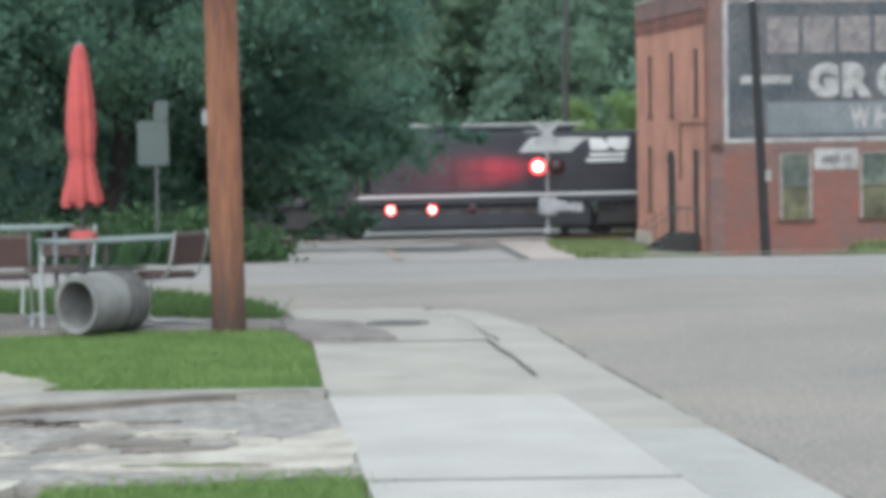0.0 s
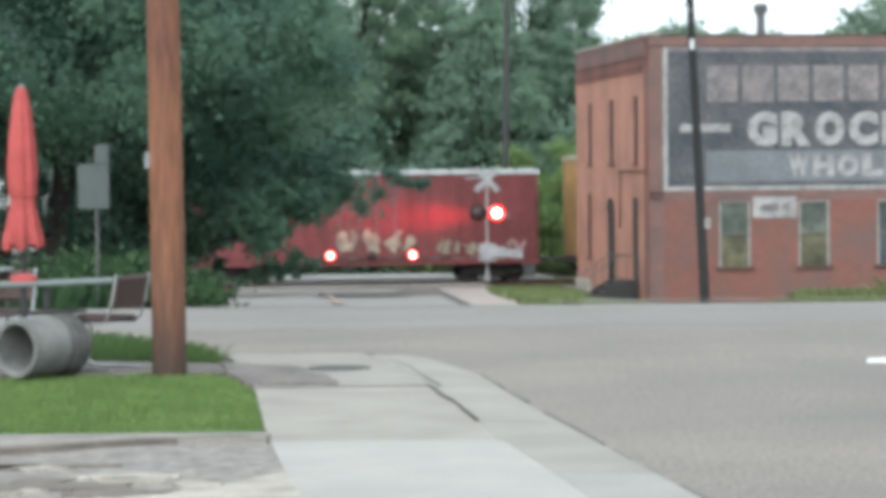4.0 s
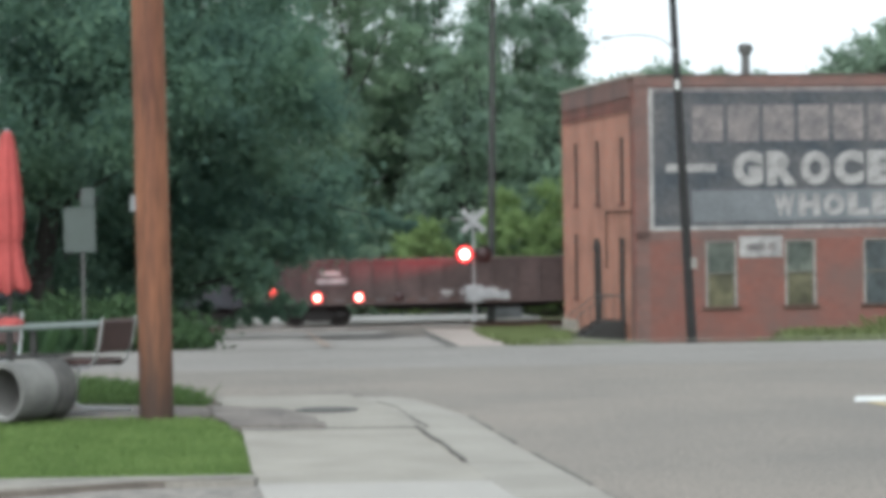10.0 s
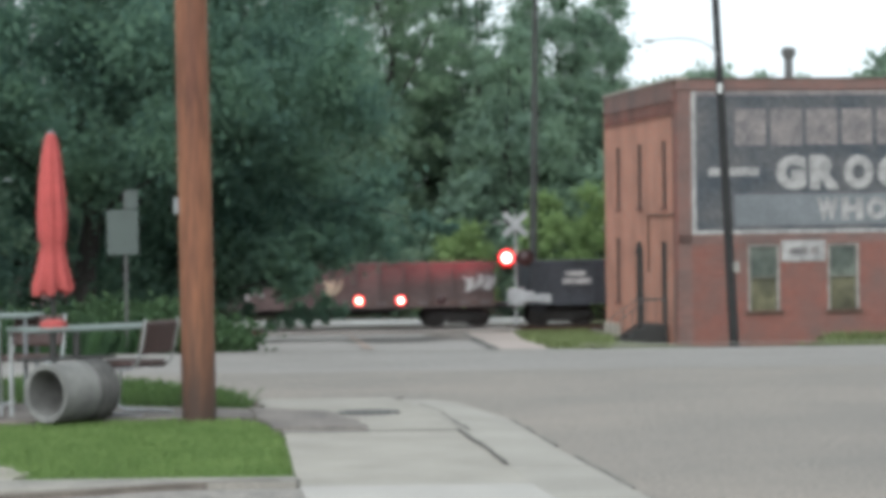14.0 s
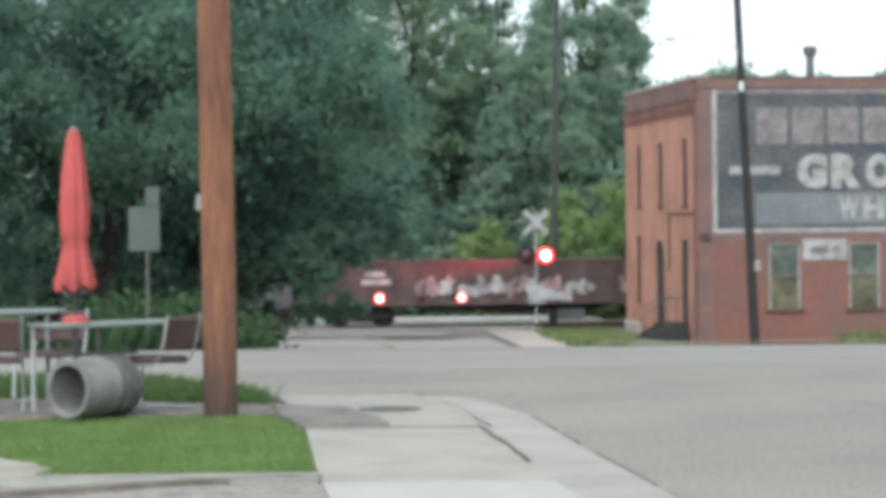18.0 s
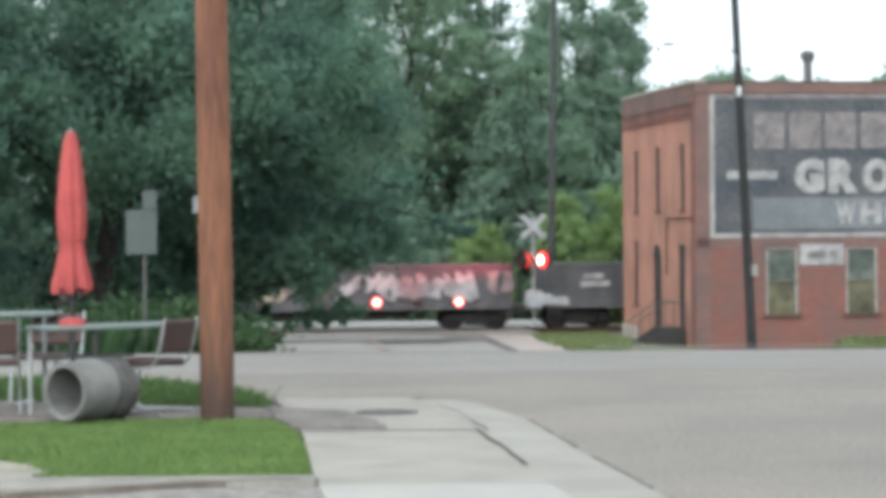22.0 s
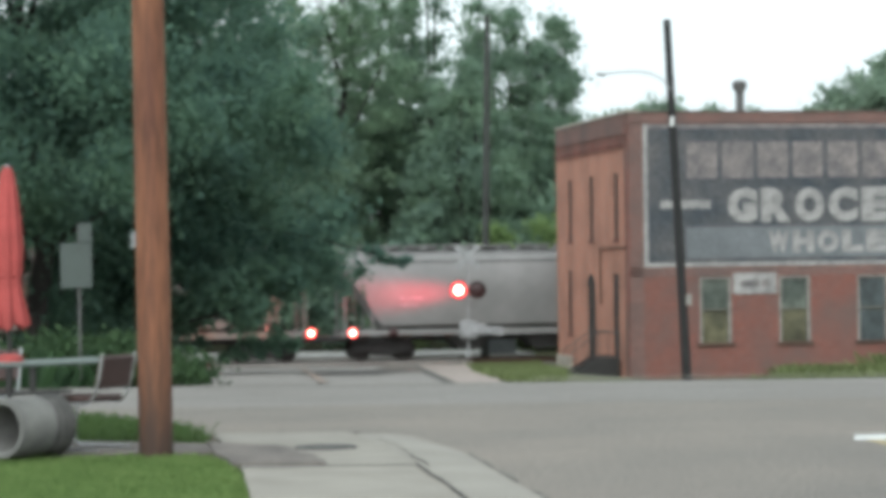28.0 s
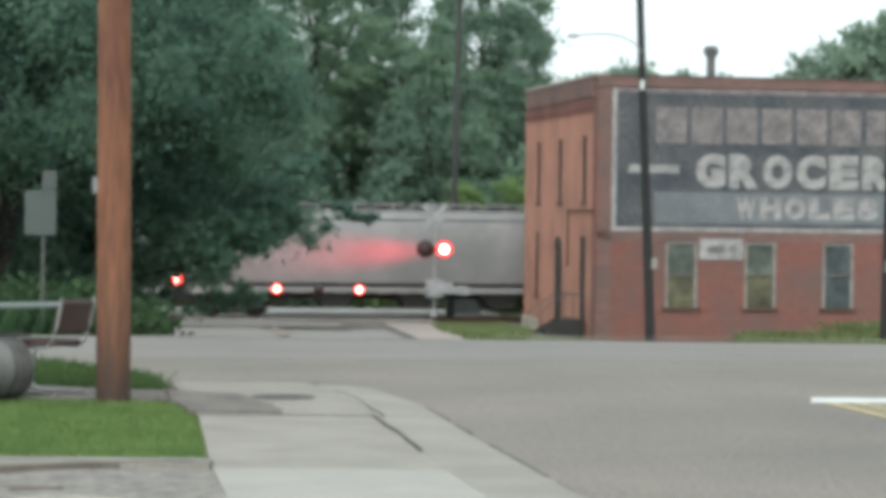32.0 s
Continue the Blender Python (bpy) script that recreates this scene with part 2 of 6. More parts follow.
# side wall brick is less than half as bright as the end wall's
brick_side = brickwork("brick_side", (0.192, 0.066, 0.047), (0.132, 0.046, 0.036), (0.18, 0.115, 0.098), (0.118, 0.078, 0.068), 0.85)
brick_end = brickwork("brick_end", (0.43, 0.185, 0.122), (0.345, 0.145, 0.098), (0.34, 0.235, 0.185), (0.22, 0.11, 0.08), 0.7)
brick_dark = brickwork("brick_dark", (0.20, 0.062, 0.045), (0.13, 0.045, 0.036), (0.17, 0.12, 0.10), (0.055, 0.035, 0.03), 0.75)
coping_tile = mat("coping_tile", (0.115, 0.082, 0.072), 0.9, scale=1.5, vary=0.35, fine=9, second=(0.075, 0.06, 0.055))
stone = mat("stone", (0.400, 0.360, 0.304), 0.9, scale=2, vary=0.25)
sooty_brick = brickwork("sooty_brick", (0.175, 0.085, 0.07), (0.125, 0.065, 0.055), (0.17, 0.13, 0.115), (0.085, 0.065, 0.06), 0.8)
sign_dark = mat("sign_dark", (0.046, 0.056, 0.068), 0.9, scale=0.9, vary=0.45, fine=7, second=(0.115, 0.11, 0.11), spread=0.8)
sign_pale = mat("sign_pale", (0.172, 0.18, 0.19), 0.9, scale=0.8, vary=0.3, fine=10, second=(0.128, 0.136, 0.144), spread=0.8)
sign_white = mat("sign_white", (0.38, 0.365, 0.35), 0.9, scale=2.2, vary=0.4, fine=7, second=(0.215, 0.207, 0.205), spread=0.75)
sign_faded = mat("sign_faded", (0.25, 0.215, 0.207), 0.9, scale=1.8, vary=0.4, fine=7, second=(0.115, 0.108, 0.112), spread=0.8)
frame_paint = mat("frame_paint", (0.33, 0.31, 0.28), 0.7, scale=3, vary=0.35)
dark_paint = mat("dark_paint", (0.062, 0.038, 0.034), 0.7)
# reflected sky put into the pane colours; lower panes tinted yellowish
glass = mat("glass", (0.128, 0.142, 0.12), 0.12, scale=0.9, vary=0.4, fine=4, bump=0, second=(0.056, 0.068, 0.060))
yellowish_glass = mat("yellowish_glass", (0.145, 0.135, 0.085), 0.15, scale=1.2, vary=0.4, fine=4, bump=0, second=(0.075, 0.072, 0.05))
blue_glass = mat("blue_glass", (0.092, 0.106, 0.11), 0.1, scale=0.9, vary=0.4, fine=4, bump=0, second=(0.048, 0.056, 0.058))
dark_glass = mat("dark_glass", (0.10, 0.045, 0.035), 0.55, bump=0, vary=0.3)
rail_paint = mat("rail_paint", (0.128, 0.120, 0.096), 0.7)
metal_grey = mat("metal_grey", (0.20, 0.21, 0.215), 0.55, 0.5, vary=0.2)
galv = mat("galv", (0.360, 0.368, 0.360), 0.6, 0.3, scale=4, vary=0.2)
chrome = mat("chrome", (0.50, 0.51, 0.51), 0.32, 0.8, vary=0.1, bump=0)
buck_white = mat("buck_white", (0.33, 0.335, 0.335), 0.7, vary=0.25)
iron = mat("iron", (0.044, 0.042, 0.040), 0.7, 0.3, vary=0.3)
worn_iron = mat("worn_iron", (0.120, 0.116, 0.112), 0.7, 0.3, vary=0.3)
earth = mat("earth", (0.304, 0.276, 0.220), 0.95, scale=2, vary=0.25, fine=20, bump=0.5)
dark_patch = mat("dark_patch", (0.082, 0.072, 0.062), 0.85, scale=1.2, vary=0.3, fine=6)
pink_gravel = mat("pink_gravel", (0.352, 0.288, 0.252), 0.95, scale=1.0, vary=0.2, fine=6)
mud = mat("mud", (0.165, 0.138, 0.115), 0.9, scale=3, vary=0.3)
rust = mat("rust", (0.104, 0.060, 0.044), 0.85, 0.2, scale=2, vary=0.35)
truck_iron = mat("truck_iron", (0.024, 0.021, 0.02), 0.9, vary=0.3)
wheel_steel = mat("wheel_steel", (0.03, 0.025, 0.023), 0.8, 0.2, vary=0.3)
signal_grey = mat("signal_grey", (0.36, 0.36, 0.365), 0.6, 0.3, scale=4, vary=0.25)
white_paint = mat("white_paint", (0.600, 0.600, 0.584), 0.7, vary=0.12)
arm_white = mat("arm_white", (0.128, 0.120, 0.120), 0.7, vary=0.2)
red_paint = mat("red_paint", (0.440, 0.040, 0.024), 0.6, vary=0.15)
yellow_line = mat("yellow_line", (0.46, 0.37, 0.205), 0.9, scale=5, vary=0.25)
faded_glint_orange = mat("faded_glint_orange", (0.33, 0.25, 0.205), 0.9, scale=0.5, vary=0.3)
white_line = mat("white_line", (0.640, 0.640, 0.616), 0.9, scale=5, vary=0.15)
canvas_red = mat("canvas_red", (0.39, 0.068, 0.062), 0.85, scale=4, vary=0.2, fine=30, bump=0.3)
vinyl = mat("vinyl", (0.07, 0.036, 0.031), 0.6, vary=0.25)
table_green = mat("table_green", (0.15, 0.18, 0.165), 0.5, vary=0.2)
sign_back = mat("sign_back", (0.055, 0.07, 0.062), 0.6, 0.2, scale=3, vary=0.12)


def lamp_glow(name, core, rim_halo, r0, r1):
    """A red lens: a hot middle where the bulb stands, the lamp's red halo put into the rim."""
    m = bpy.data.materials.new(name)
    m.use_nodes = True
    n, l = m.node_tree.nodes, m.node_tree.links
    b = n["Principled BSDF"]
    co, sep, a, c2, d = (n.new("ShaderNode" + k) for k in ("TexCoord", "SeparateXYZ", "Math", "CombineXYZ", "VectorMath"))
    n.remove(a)
    l.new(co.outputs["Generated"], sep.inputs[0])
    l.new(sep.outputs[0], c2.inputs[0])
    l.new(sep.outputs[2], c2.inputs[2])
    d.operation = "DISTANCE"
    d.inputs[1].default_value = (0.5, 0, 0.5)
    l.new(c2.outputs[0], d.inputs[0])
    ramp = n.new("ShaderNodeValToRGB")
    ramp.color_ramp.elements[0].position, ramp.color_ramp.elements[1].position = r0, r1
    ramp.color_ramp.elements[0].color, ramp.color_ramp.elements[1].color = (1, 1, 1, 1), (0, 0, 0, 1)
    l.new(d.outputs["Value"], ramp.inputs[0])
    mix = n.new("ShaderNodeMixRGB")
    mix.inputs[1].default_value, mix.inputs[2].default_value = (*rim_halo, 1), (*core, 1)
    l.new(ramp.outputs[0], mix.inputs[0])
    b.inputs["Base Color"].default_value, b.inputs["Roughness"].default_value = (0.3, 0.01, 0.01, 1), 0.4
    l.new(mix.outputs[0], b.inputs["Emission Color"])
    b.inputs["Emission Strength"].default_value = 1.0
    MATS[name] = m
    return m


lamp_red = lamp_glow("lamp_red", (15.0, 6.0, 4.6), (1.7, 0.02, 0.035), 0.12, 0.33)
lamp_dark = mat("lamp_dark", (0.03, 0.008, 0.008), 0.5, bump=0, vary=0.0)
tip_red = lamp_glow("tip_red", (15.0, 6.5, 4.6), (1.7, 0.02, 0.035), 0.08, 0.34)
head_glow = mat("head_glow", (1.0, 0.9, 0.66), 0.3, bump=0, vary=0.0, glow=3.0)
tail_red = mat("tail_red", (0.40, 0.05, 0.05), 0.3, bump=0, vary=0.0)
car_paint = mat("car_paint", (0.225, 0.203, 0.178), 0.36, 0.3, scale=1, vary=0.04, bump=0, coat=0.5)
car_black = mat("car_black", (0.028, 0.029, 0.032), 0.5, vary=0.2)
brake_red = mat("brake_red", (1.0, 0.06, 0.07), 0.3, bump=0, vary=0.0, glow=1.2)
clear_glass = mat("clear_glass", (0.62, 0.66, 0.64), 0.02, bump=0, vary=0.0)
clear_glass.node_tree.nodes["Principled BSDF"].inputs["Transmission Weight"].default_value = 1.0
clear_glass.node_tree.nodes["Principled BSDF"].inputs["IOR"].default_value = 1.2
seat_cloth = mat("seat_cloth", (0.080, 0.076, 0.068), 0.9, vary=0.2)
car_glass = mat("car_glass", (0.036, 0.044, 0.044), 0.06, bump=0, vary=0.1)
tyre = mat("tyre", (0.028, 0.028, 0.030), 0.85, vary=0.2)
rim = mat("rim", (0.17, 0.178, 0.19), 0.45, 0.4, vary=0.15)
loco_black = mat("loco_black", (0.028, 0.029, 0.036), 0.45, scale=1, vary=0.25)
hopper_white = mat("hopper_white", (0.31, 0.312, 0.296), 0.55, scale=0.4, vary=0.06, fine=3, bump=0.03, second=(0.265, 0.268, 0.255))
hopper_grey = mat("hopper_grey", (0.240, 0.232, 0.228), 0.6, scale=0.5, vary=0.07, fine=3, bump=0.03, second=(0.188, 0.184, 0.180))
hopper_rust = mat("hopper_rust", (0.264, 0.152, 0.112), 0.7, scale=0.6, vary=0.1, fine=3, bump=0.03, second=(0.192, 0.172, 0.160))
box_red = mat("box_red", (0.165, 0.034, 0.034), 0.65, scale=0.6, vary=0.25, fine=5)
box_yellow = mat("box_yellow", (0.40, 0.235, 0.088), 0.65, scale=0.6, vary=0.2, fine=5, second=(0.30, 0.175, 0.075))
cream_roof = mat("cream_roof", (0.42, 0.38, 0.28), 0.6, scale=1, vary=0.2, fine=5)
gon_brown = mat("gon_brown", (0.092, 0.060, 0.056), 0.75, scale=0.7, vary=0.35, fine=6)
gon_black = mat("gon_black", (0.040, 0.042, 0.052), 0.7, scale=0.7, vary=0.35, fine=6)
gon_grey = mat("gon_grey", (0.096, 0.092, 0.096), 0.75, scale=0.7, vary=0.3, fine=6)
paint_pale = mat("paint_pale", (0.40, 0.38, 0.37), 0.7, scale=1.4, vary=0.35, fine=4, second=(0.2, 0.185, 0.19))
paint_pink = mat("paint_pink", (0.36, 0.23, 0.215), 0.7, scale=1.4, vary=0.35, fine=4, second=(0.19, 0.135, 0.145))
paint_tan = mat("paint_tan", (0.34, 0.28, 0.2), 0.7, scale=1.4, vary=0.35, fine=4, second=(0.18, 0.15, 0.12))


# ---- building blocks ----
def mesh_of(bm, name, material, smooth=False):
    me = bpy.data.meshes.new(name)
    bm.to_mesh(me)
    bm.free()
    me.materials.append(material)
    if smooth:
        me.polygons.foreach_set("use_smooth", [True] * len(me.polygons))
        me.set_sharp_from_angle(angle=radians(38))
    return me


def part(name, bm, material, parent, label="", smooth=False):
    ob = new(name, mesh_of(bm, name, material, smooth))
    ob.parent = parent
    return tagged(ob, label)


def thing(name, at, label, category, group="", kind="", rz=0.0):
    ob = new(name)
    ob.empty_display_size = 0.2
    ob.matrix_basis = pose(*at, 0, 0, rz)
    return tagged(ob, label, category, group, kind)


def solo(name, bm, material, label, category="", kind="", group="", smooth=False):
    return tagged(new(name, mesh_of(bm, name, material, smooth)), label, category, group, kind)


def box(bm, x0, x1, y0, y1, z0, z1, bevel=0.0, turn=None):
    r = bmesh.ops.create_cube(bm, size=1.0)
    vs = r["verts"]
    for v in vs:
        v.co = Vector(((x0 + x1) / 2 + v.co.x * (x1 - x0), (y0 + y1) / 2 + v.co.y * (y1 - y0), (z0 + z1) / 2 + v.co.z * (z1 - z0)))
    if bevel:
        es = list({e for v in vs for e in v.link_edges})
        r = bmesh.ops.bevel(bm, geom=es, offset=bevel, segments=1, affect="EDGES")
        vs = r["verts"]
    if turn is not None:
        for v in {v for v in vs}:
            v.co = turn @ v.co
    return bm


def tube(bm, p, q, r0, r1=None, n=10, caps=True):
    p, q = Vector(p), Vector(q)
    r1 = r0 if r1 is None else r1
    d = q - p
    m = Matrix.Translation((p + q) / 2) @ d.to_track_quat("Z", "Y").to_matrix().to_4x4()
    bmesh.ops.create_cone(bm, cap_ends=caps, segments=n, radius1=r0, radius2=r1, depth=d.length, matrix=m)
    return bm


def bent(bm, points, r, n=8):
    for p, q in zip(points, points[1:]):
        tube(bm, p, q, r, r, n)
    return bm


def prism(bm, outline, y0, y1):
    """An outline in x and z, given thickness along y."""
    a = [bm.verts.new((x, y0, z)) for x, z in outline]
    b = [bm.verts.new((x, y1, z)) for x, z in outline]
    bm.faces.new(a)
    bm.faces.new(b[::-1])
    for i in range(len(a)):
        j = (i + 1) % len(a)
        bm.faces.new((a[j], a[i], b[i], b[j]))
    bmesh.ops.recalc_face_normals(bm, faces=bm.faces)
    return bm


def slab(bm, outline, z0, z1):
    """An outline in x and y, given thickness along z."""
    a = [bm.verts.new((x, y, z0)) for x, y in outline]
    b = [bm.verts.new((x, y, z1)) for x, y in outline]
    bm.faces.new(a[::-1])
    bm.faces.new(b)
    for i in range(len(a)):
        j = (i + 1) % len(a)
        bm.faces.new((a[i], a[j], b[j], b[i]))
    bmesh.ops.recalc_face_normals(bm, faces=bm.faces)
    return bm


def lathe(bm, rings, n=20):
    """Rings of (radius, z) turned about the z axis."""
    loops = [[bm.verts.new((r * math.cos(2 * math.pi * k / n), r * math.sin(2 * math.pi * k / n), z)) for k in range(n)] for r, z in rings]
    for a, b in zip(loops, loops[1:]):
        for k in range(n):
            bm.faces.new((a[k], a[(k + 1) % n], b[(k + 1) % n], b[k]))
    return bm


B = bmesh.new


def lerp(a, b, k):
    return a + (b - a) * k


def ease(a, b, x):
    k = min(1.0, max(0.0, (x - a) / (b - a)))
    return k * k * (3 - 2 * k)


def gz(x, y):
    """Height of the ground: a level corner, then a slope down to the railway."""
    if y < 26:
        return 0.0
    if y < 34:
        return -0.17 * ((y - 26) / 8) ** 1.4
    left = lerp(-0.17, -2.72, min(1, (y - 34) / 61))
    right = lerp(-0.17, -2.62, min(1, (y - 34) / 43))
    w = ease(3.4, 6.6, x) * ease(34, 40, y)
    return lerp(left, right, w) if y < 95 else -2.72 - 0.05 * ease(95, 99, y)


def sheet(name, rows, material, label, category="", lift=0.0, kind="structure"):
    """A strip of ground from rows of (y, x_left, x_right), lying on the slope."""
    bm, last = B(), None
    for y, xa, xb in rows:
        n = 14
        now = [bm.verts.new((lerp(xa, xb, k / n), y, gz(lerp(xa, xb, k / n), y) + lift)) for k in range(n + 1)]
        if last:
            for k in range(n):
                bm.faces.new((last[k], last[k + 1], now[k + 1], now[k]))
        last = now
    return solo(name, bm, material, label, category, kind)


# ---- ground, roads and kerbs ----
def axis(fine0, fine1, step, far0, far1):
    mid = list(np.arange(fine0, fine1 + 1e-6, step))
    lo = [fine0 - (fine0 - far0) * (k / 8) ** 2 for k in range(8, 0, -1)]
    hi = [fine1 + (far1 - fine1) * (k / 8) ** 2 for k in range(1, 9)]
    return lo + mid + hi


def build_ground():
    bm, last = B(), None
    for y in axis(0, 112, 1.0, -150, 1500):
        now = [bm.verts.new((x, y, gz(x, y) - 0.07)) for x in axis(-14, 18, 1.0, -900, 900)]
        if last:
            for k in range(len(now) - 1):
                bm.faces.new((last[k], last[k + 1], now[k + 1], now[k]))
        last = now
    solo("ground", bm, soil, "dark weedy soil and rough grass sloping to the railway", "ground", "structure", smooth=True)


KERB_IN = [(22.2, -0.55), (20.5, -0.16), (18.6, 0.11), (15.94, 0.40), (15.1, 0.47), (12.8, 0.77), (10.65, 1.02), (7.5, 1.38), (3.0, 1.9), (-6.0, 2.9)]
KERB_OUT = [(22.5, -0.7), (21.9, -0.2), (21.5, 0.1), (19.64, 0.51), (16.66, 0.83), (13.8, 1.19), (10.49, 1.61), (6.6, 2.15), (3.0, 2.6), (-6.0, 3.7)]
WALK_LEFT = [(22.2, -1.7), (20.9, -1.57), (18.7, -1.28), (14.9, -0.94), (12.07, -0.61), (10.55, -0.45), (7.5, -0.1), (3.0, 0.4), (-6.0, 1.4)]


def along(line, y):
    ys = [p[0] for p in line][::-1]
    return float(np.interp(y, ys, [p[1] for p in line][::-1]))


def build_roads():
    rows = [(y, along(KERB_OUT, y) - 0.02, 90.0) for y in (-6, 0, 3, 6.6, 10.5, 13.8, 16.66, 19.64, 21.5, 21.9, 22.5)]
    for y, xa in ((23.0, -1.9), (23.6, -2.3), (24.6, -3.0), (25.4, -3.6), (25.9, -5.5), (26.1, -90.0)):
        rows.append((y, xa, 90.0))
    rows.append((26.6, -90.0, 90.0))
    bm, last = B(), None
    for y, xa, xb in rows:
        xs = [xa, lerp(xa, 2.6, 0.5) if xa < 2 else xa + 0.3, max(3.0, xa + 0.6), 5, 8, 14, 30, 90] if xa > -6 else [xa, -30, -6, -2, 3, 8, 30, 90]
        now = [bm.verts.new((x, y, gz(x, y) - 0.03)) for x in xs]
        if last:
            for k in range(len(xs) - 1):
                bm.faces.new((last[k], last[k + 1], now[k + 1], now[k]))
        last = now
    solo("road", bm, asphalt, "worn pale grey asphalt road at the corner", "road", "structure")
    sheet("cross_street", [(y, -90.0, 90.0) for y in (26.6, 27.5, 28.5, 29.5, 30.5, 31.5, 32.5, 33.3, 34)], blue_asphalt, "smoother grey asphalt lane of the crossing road", "road", -0.03)
    sheet("street", [(y, lerp(-3.6, -8.3, (y - 34) / 62), 0.7) for y in np.arange(34, 97.1, 1.5)],
          street_asphalt, "pale asphalt street leading down to the railway crossing", "street", -0.025)
    sheet("far_kerb", [(y, 1.9, 60.0) for y in (33.7, 33.85, 34.0)], concrete, "pale concrete kerb along the far road edge", "kerb", 0.03)
    bm = B()
    slab(bm, [(-30, 99.6), (6, 103.4), (5, 108), (-30, 107)], -2.9, -2.66)
    solo("gravel_yard", bm, pale_gravel, "pale gravel yard beyond the railway", "gravel", "structure")
    # markings
    bm = B()
    slab(bm, [(3.93, 20.62), (9.0, 20.50), (9.0, 21.06), (4.04, 21.16)], -0.027, -0.022)
    solo("stop_line", bm, white_line, "white painted stop line on grey asphalt", "road marking", "structure")
    for k in (0.0, 0.25):
        bm = B()
        slab(bm, [(4.02 + k, 20.58), (4.15 + k, 20.58), (6.30 + k, 5.0), (6.17 + k, 5.0)], -0.027, -0.022)
        solo("centre_line", bm, yellow_line, "worn yellow centre line on asphalt", "road marking", "structure")
    sheet("asphalt_patch", [(y, -2.1 + 0.25 * math.sin(y * 0.9) + 0.12 * math.sin(y * 2.7), -0.1 + 0.4 * math.sin(y * 0.7)) for y in np.arange(49.0, 66.1, 0.5)], dark_patch, "dark lens-shaped patch on the street before the crossing", "road patch", -0.012)
    sheet("muddy_edge", [(y, -0.5 + 0.2 * math.sin(y * 0.8), 0.62) for y in np.arange(54.0, 95.1, 0.6)], mud, "brown muddy shoulder along the street edge", "earth", -0.016)
    sheet("railway_shoulder", [(y, -8.2, 0.66) for y in np.arange(90.0, 95.1, 0.5)], mud, "brown muddy strip along the railway", "earth", -0.013)
    sheet("gravel_path", [(y, 0.80, float(np.interp(y, (34, 36, 50, 70, 97), (1.5, 1.56, 1.72, 2.15, 2.8))) + 0.05 * math.sin(y)) for y in np.arange(34.0, 95.1, 0.8)], pink_gravel, "pale pinkish gravel path beside the street", "gravel path", -0.027)
    sheet("kerb_line", [(y, 0.62 - 0.1 * ease(34, 60, y), 0.81) for y in np.arange(34, 95.1, 1.0)], dark_patch, "dark kerb line beside the street", "kerb", -0.022)
    # worn line that also paints the gate lamps' orange reflection on the street
    sheet("street_line", [(y, lerp(-1.12, -3.38, (y - 33.6) / 48.4), lerp(-0.98, -3.22, (y - 33.6) / 48.4)) for y in np.arange(35.0, 80.1, 1.0)], faded_glint_orange, "worn orange line on the street, lamp reflection put into it", "road marking", -0.006)


def slabs(parent_name, left, right, cuts, top, label, material, newer=None):
    base = thing(parent_name, (0, 0, 0), label, "pavement", kind="structure")
    for y in cuts[1:-1] if parent_name == "sidewalk" else ():
        # the wide joint between 17 and 19 paints the shadow of a heaved slab
        xa, xb, w = along(left, y), along(right, y), 0.06 if 17 < y < 19 else 0.012 if y > 13 else 0.018
        part("joint", slab(B(), [(xa, y - w), (xb, y - w), (xb, y + w), (xa, y + w)], -0.12, top + 0.002 if 17 < y < 19 or y < 12 else top - 0.004), crack_mat, base, "dark dirt in the joint, a slab step's shadow painted in the widest")
    for y0, y1 in zip(cuts, cuts[1:]):
        gap = 0.02 if parent_name != "sidewalk" else 0.02
        y0, y1 = y0 + gap / 2, y1 - gap / 2
        n = 4
        ys = [lerp(y0, y1, k / n) for k in range(n + 1)]
        out = [(along(left, y), y) for y in ys] + [(along(right, y) - 0.002, y) for y in ys[::-1]]
        bm = slab(B(), out, -0.15, top)
        if parent_name == "kerb":
            bm.verts.ensure_lookup_table()
            for v in bm.verts:
                if v.co.z > -0.1:
                    q = (v.co.x - along(left, v.co.y)) / max(0.05, along(right, v.co.y) - along(left, v.co.y))
                    v.co.z -= 0.008 * min(1.0, max(0.0, q))
        part("slab", bm, newer if newer and y1 < 14.7 else material, base)
    return base


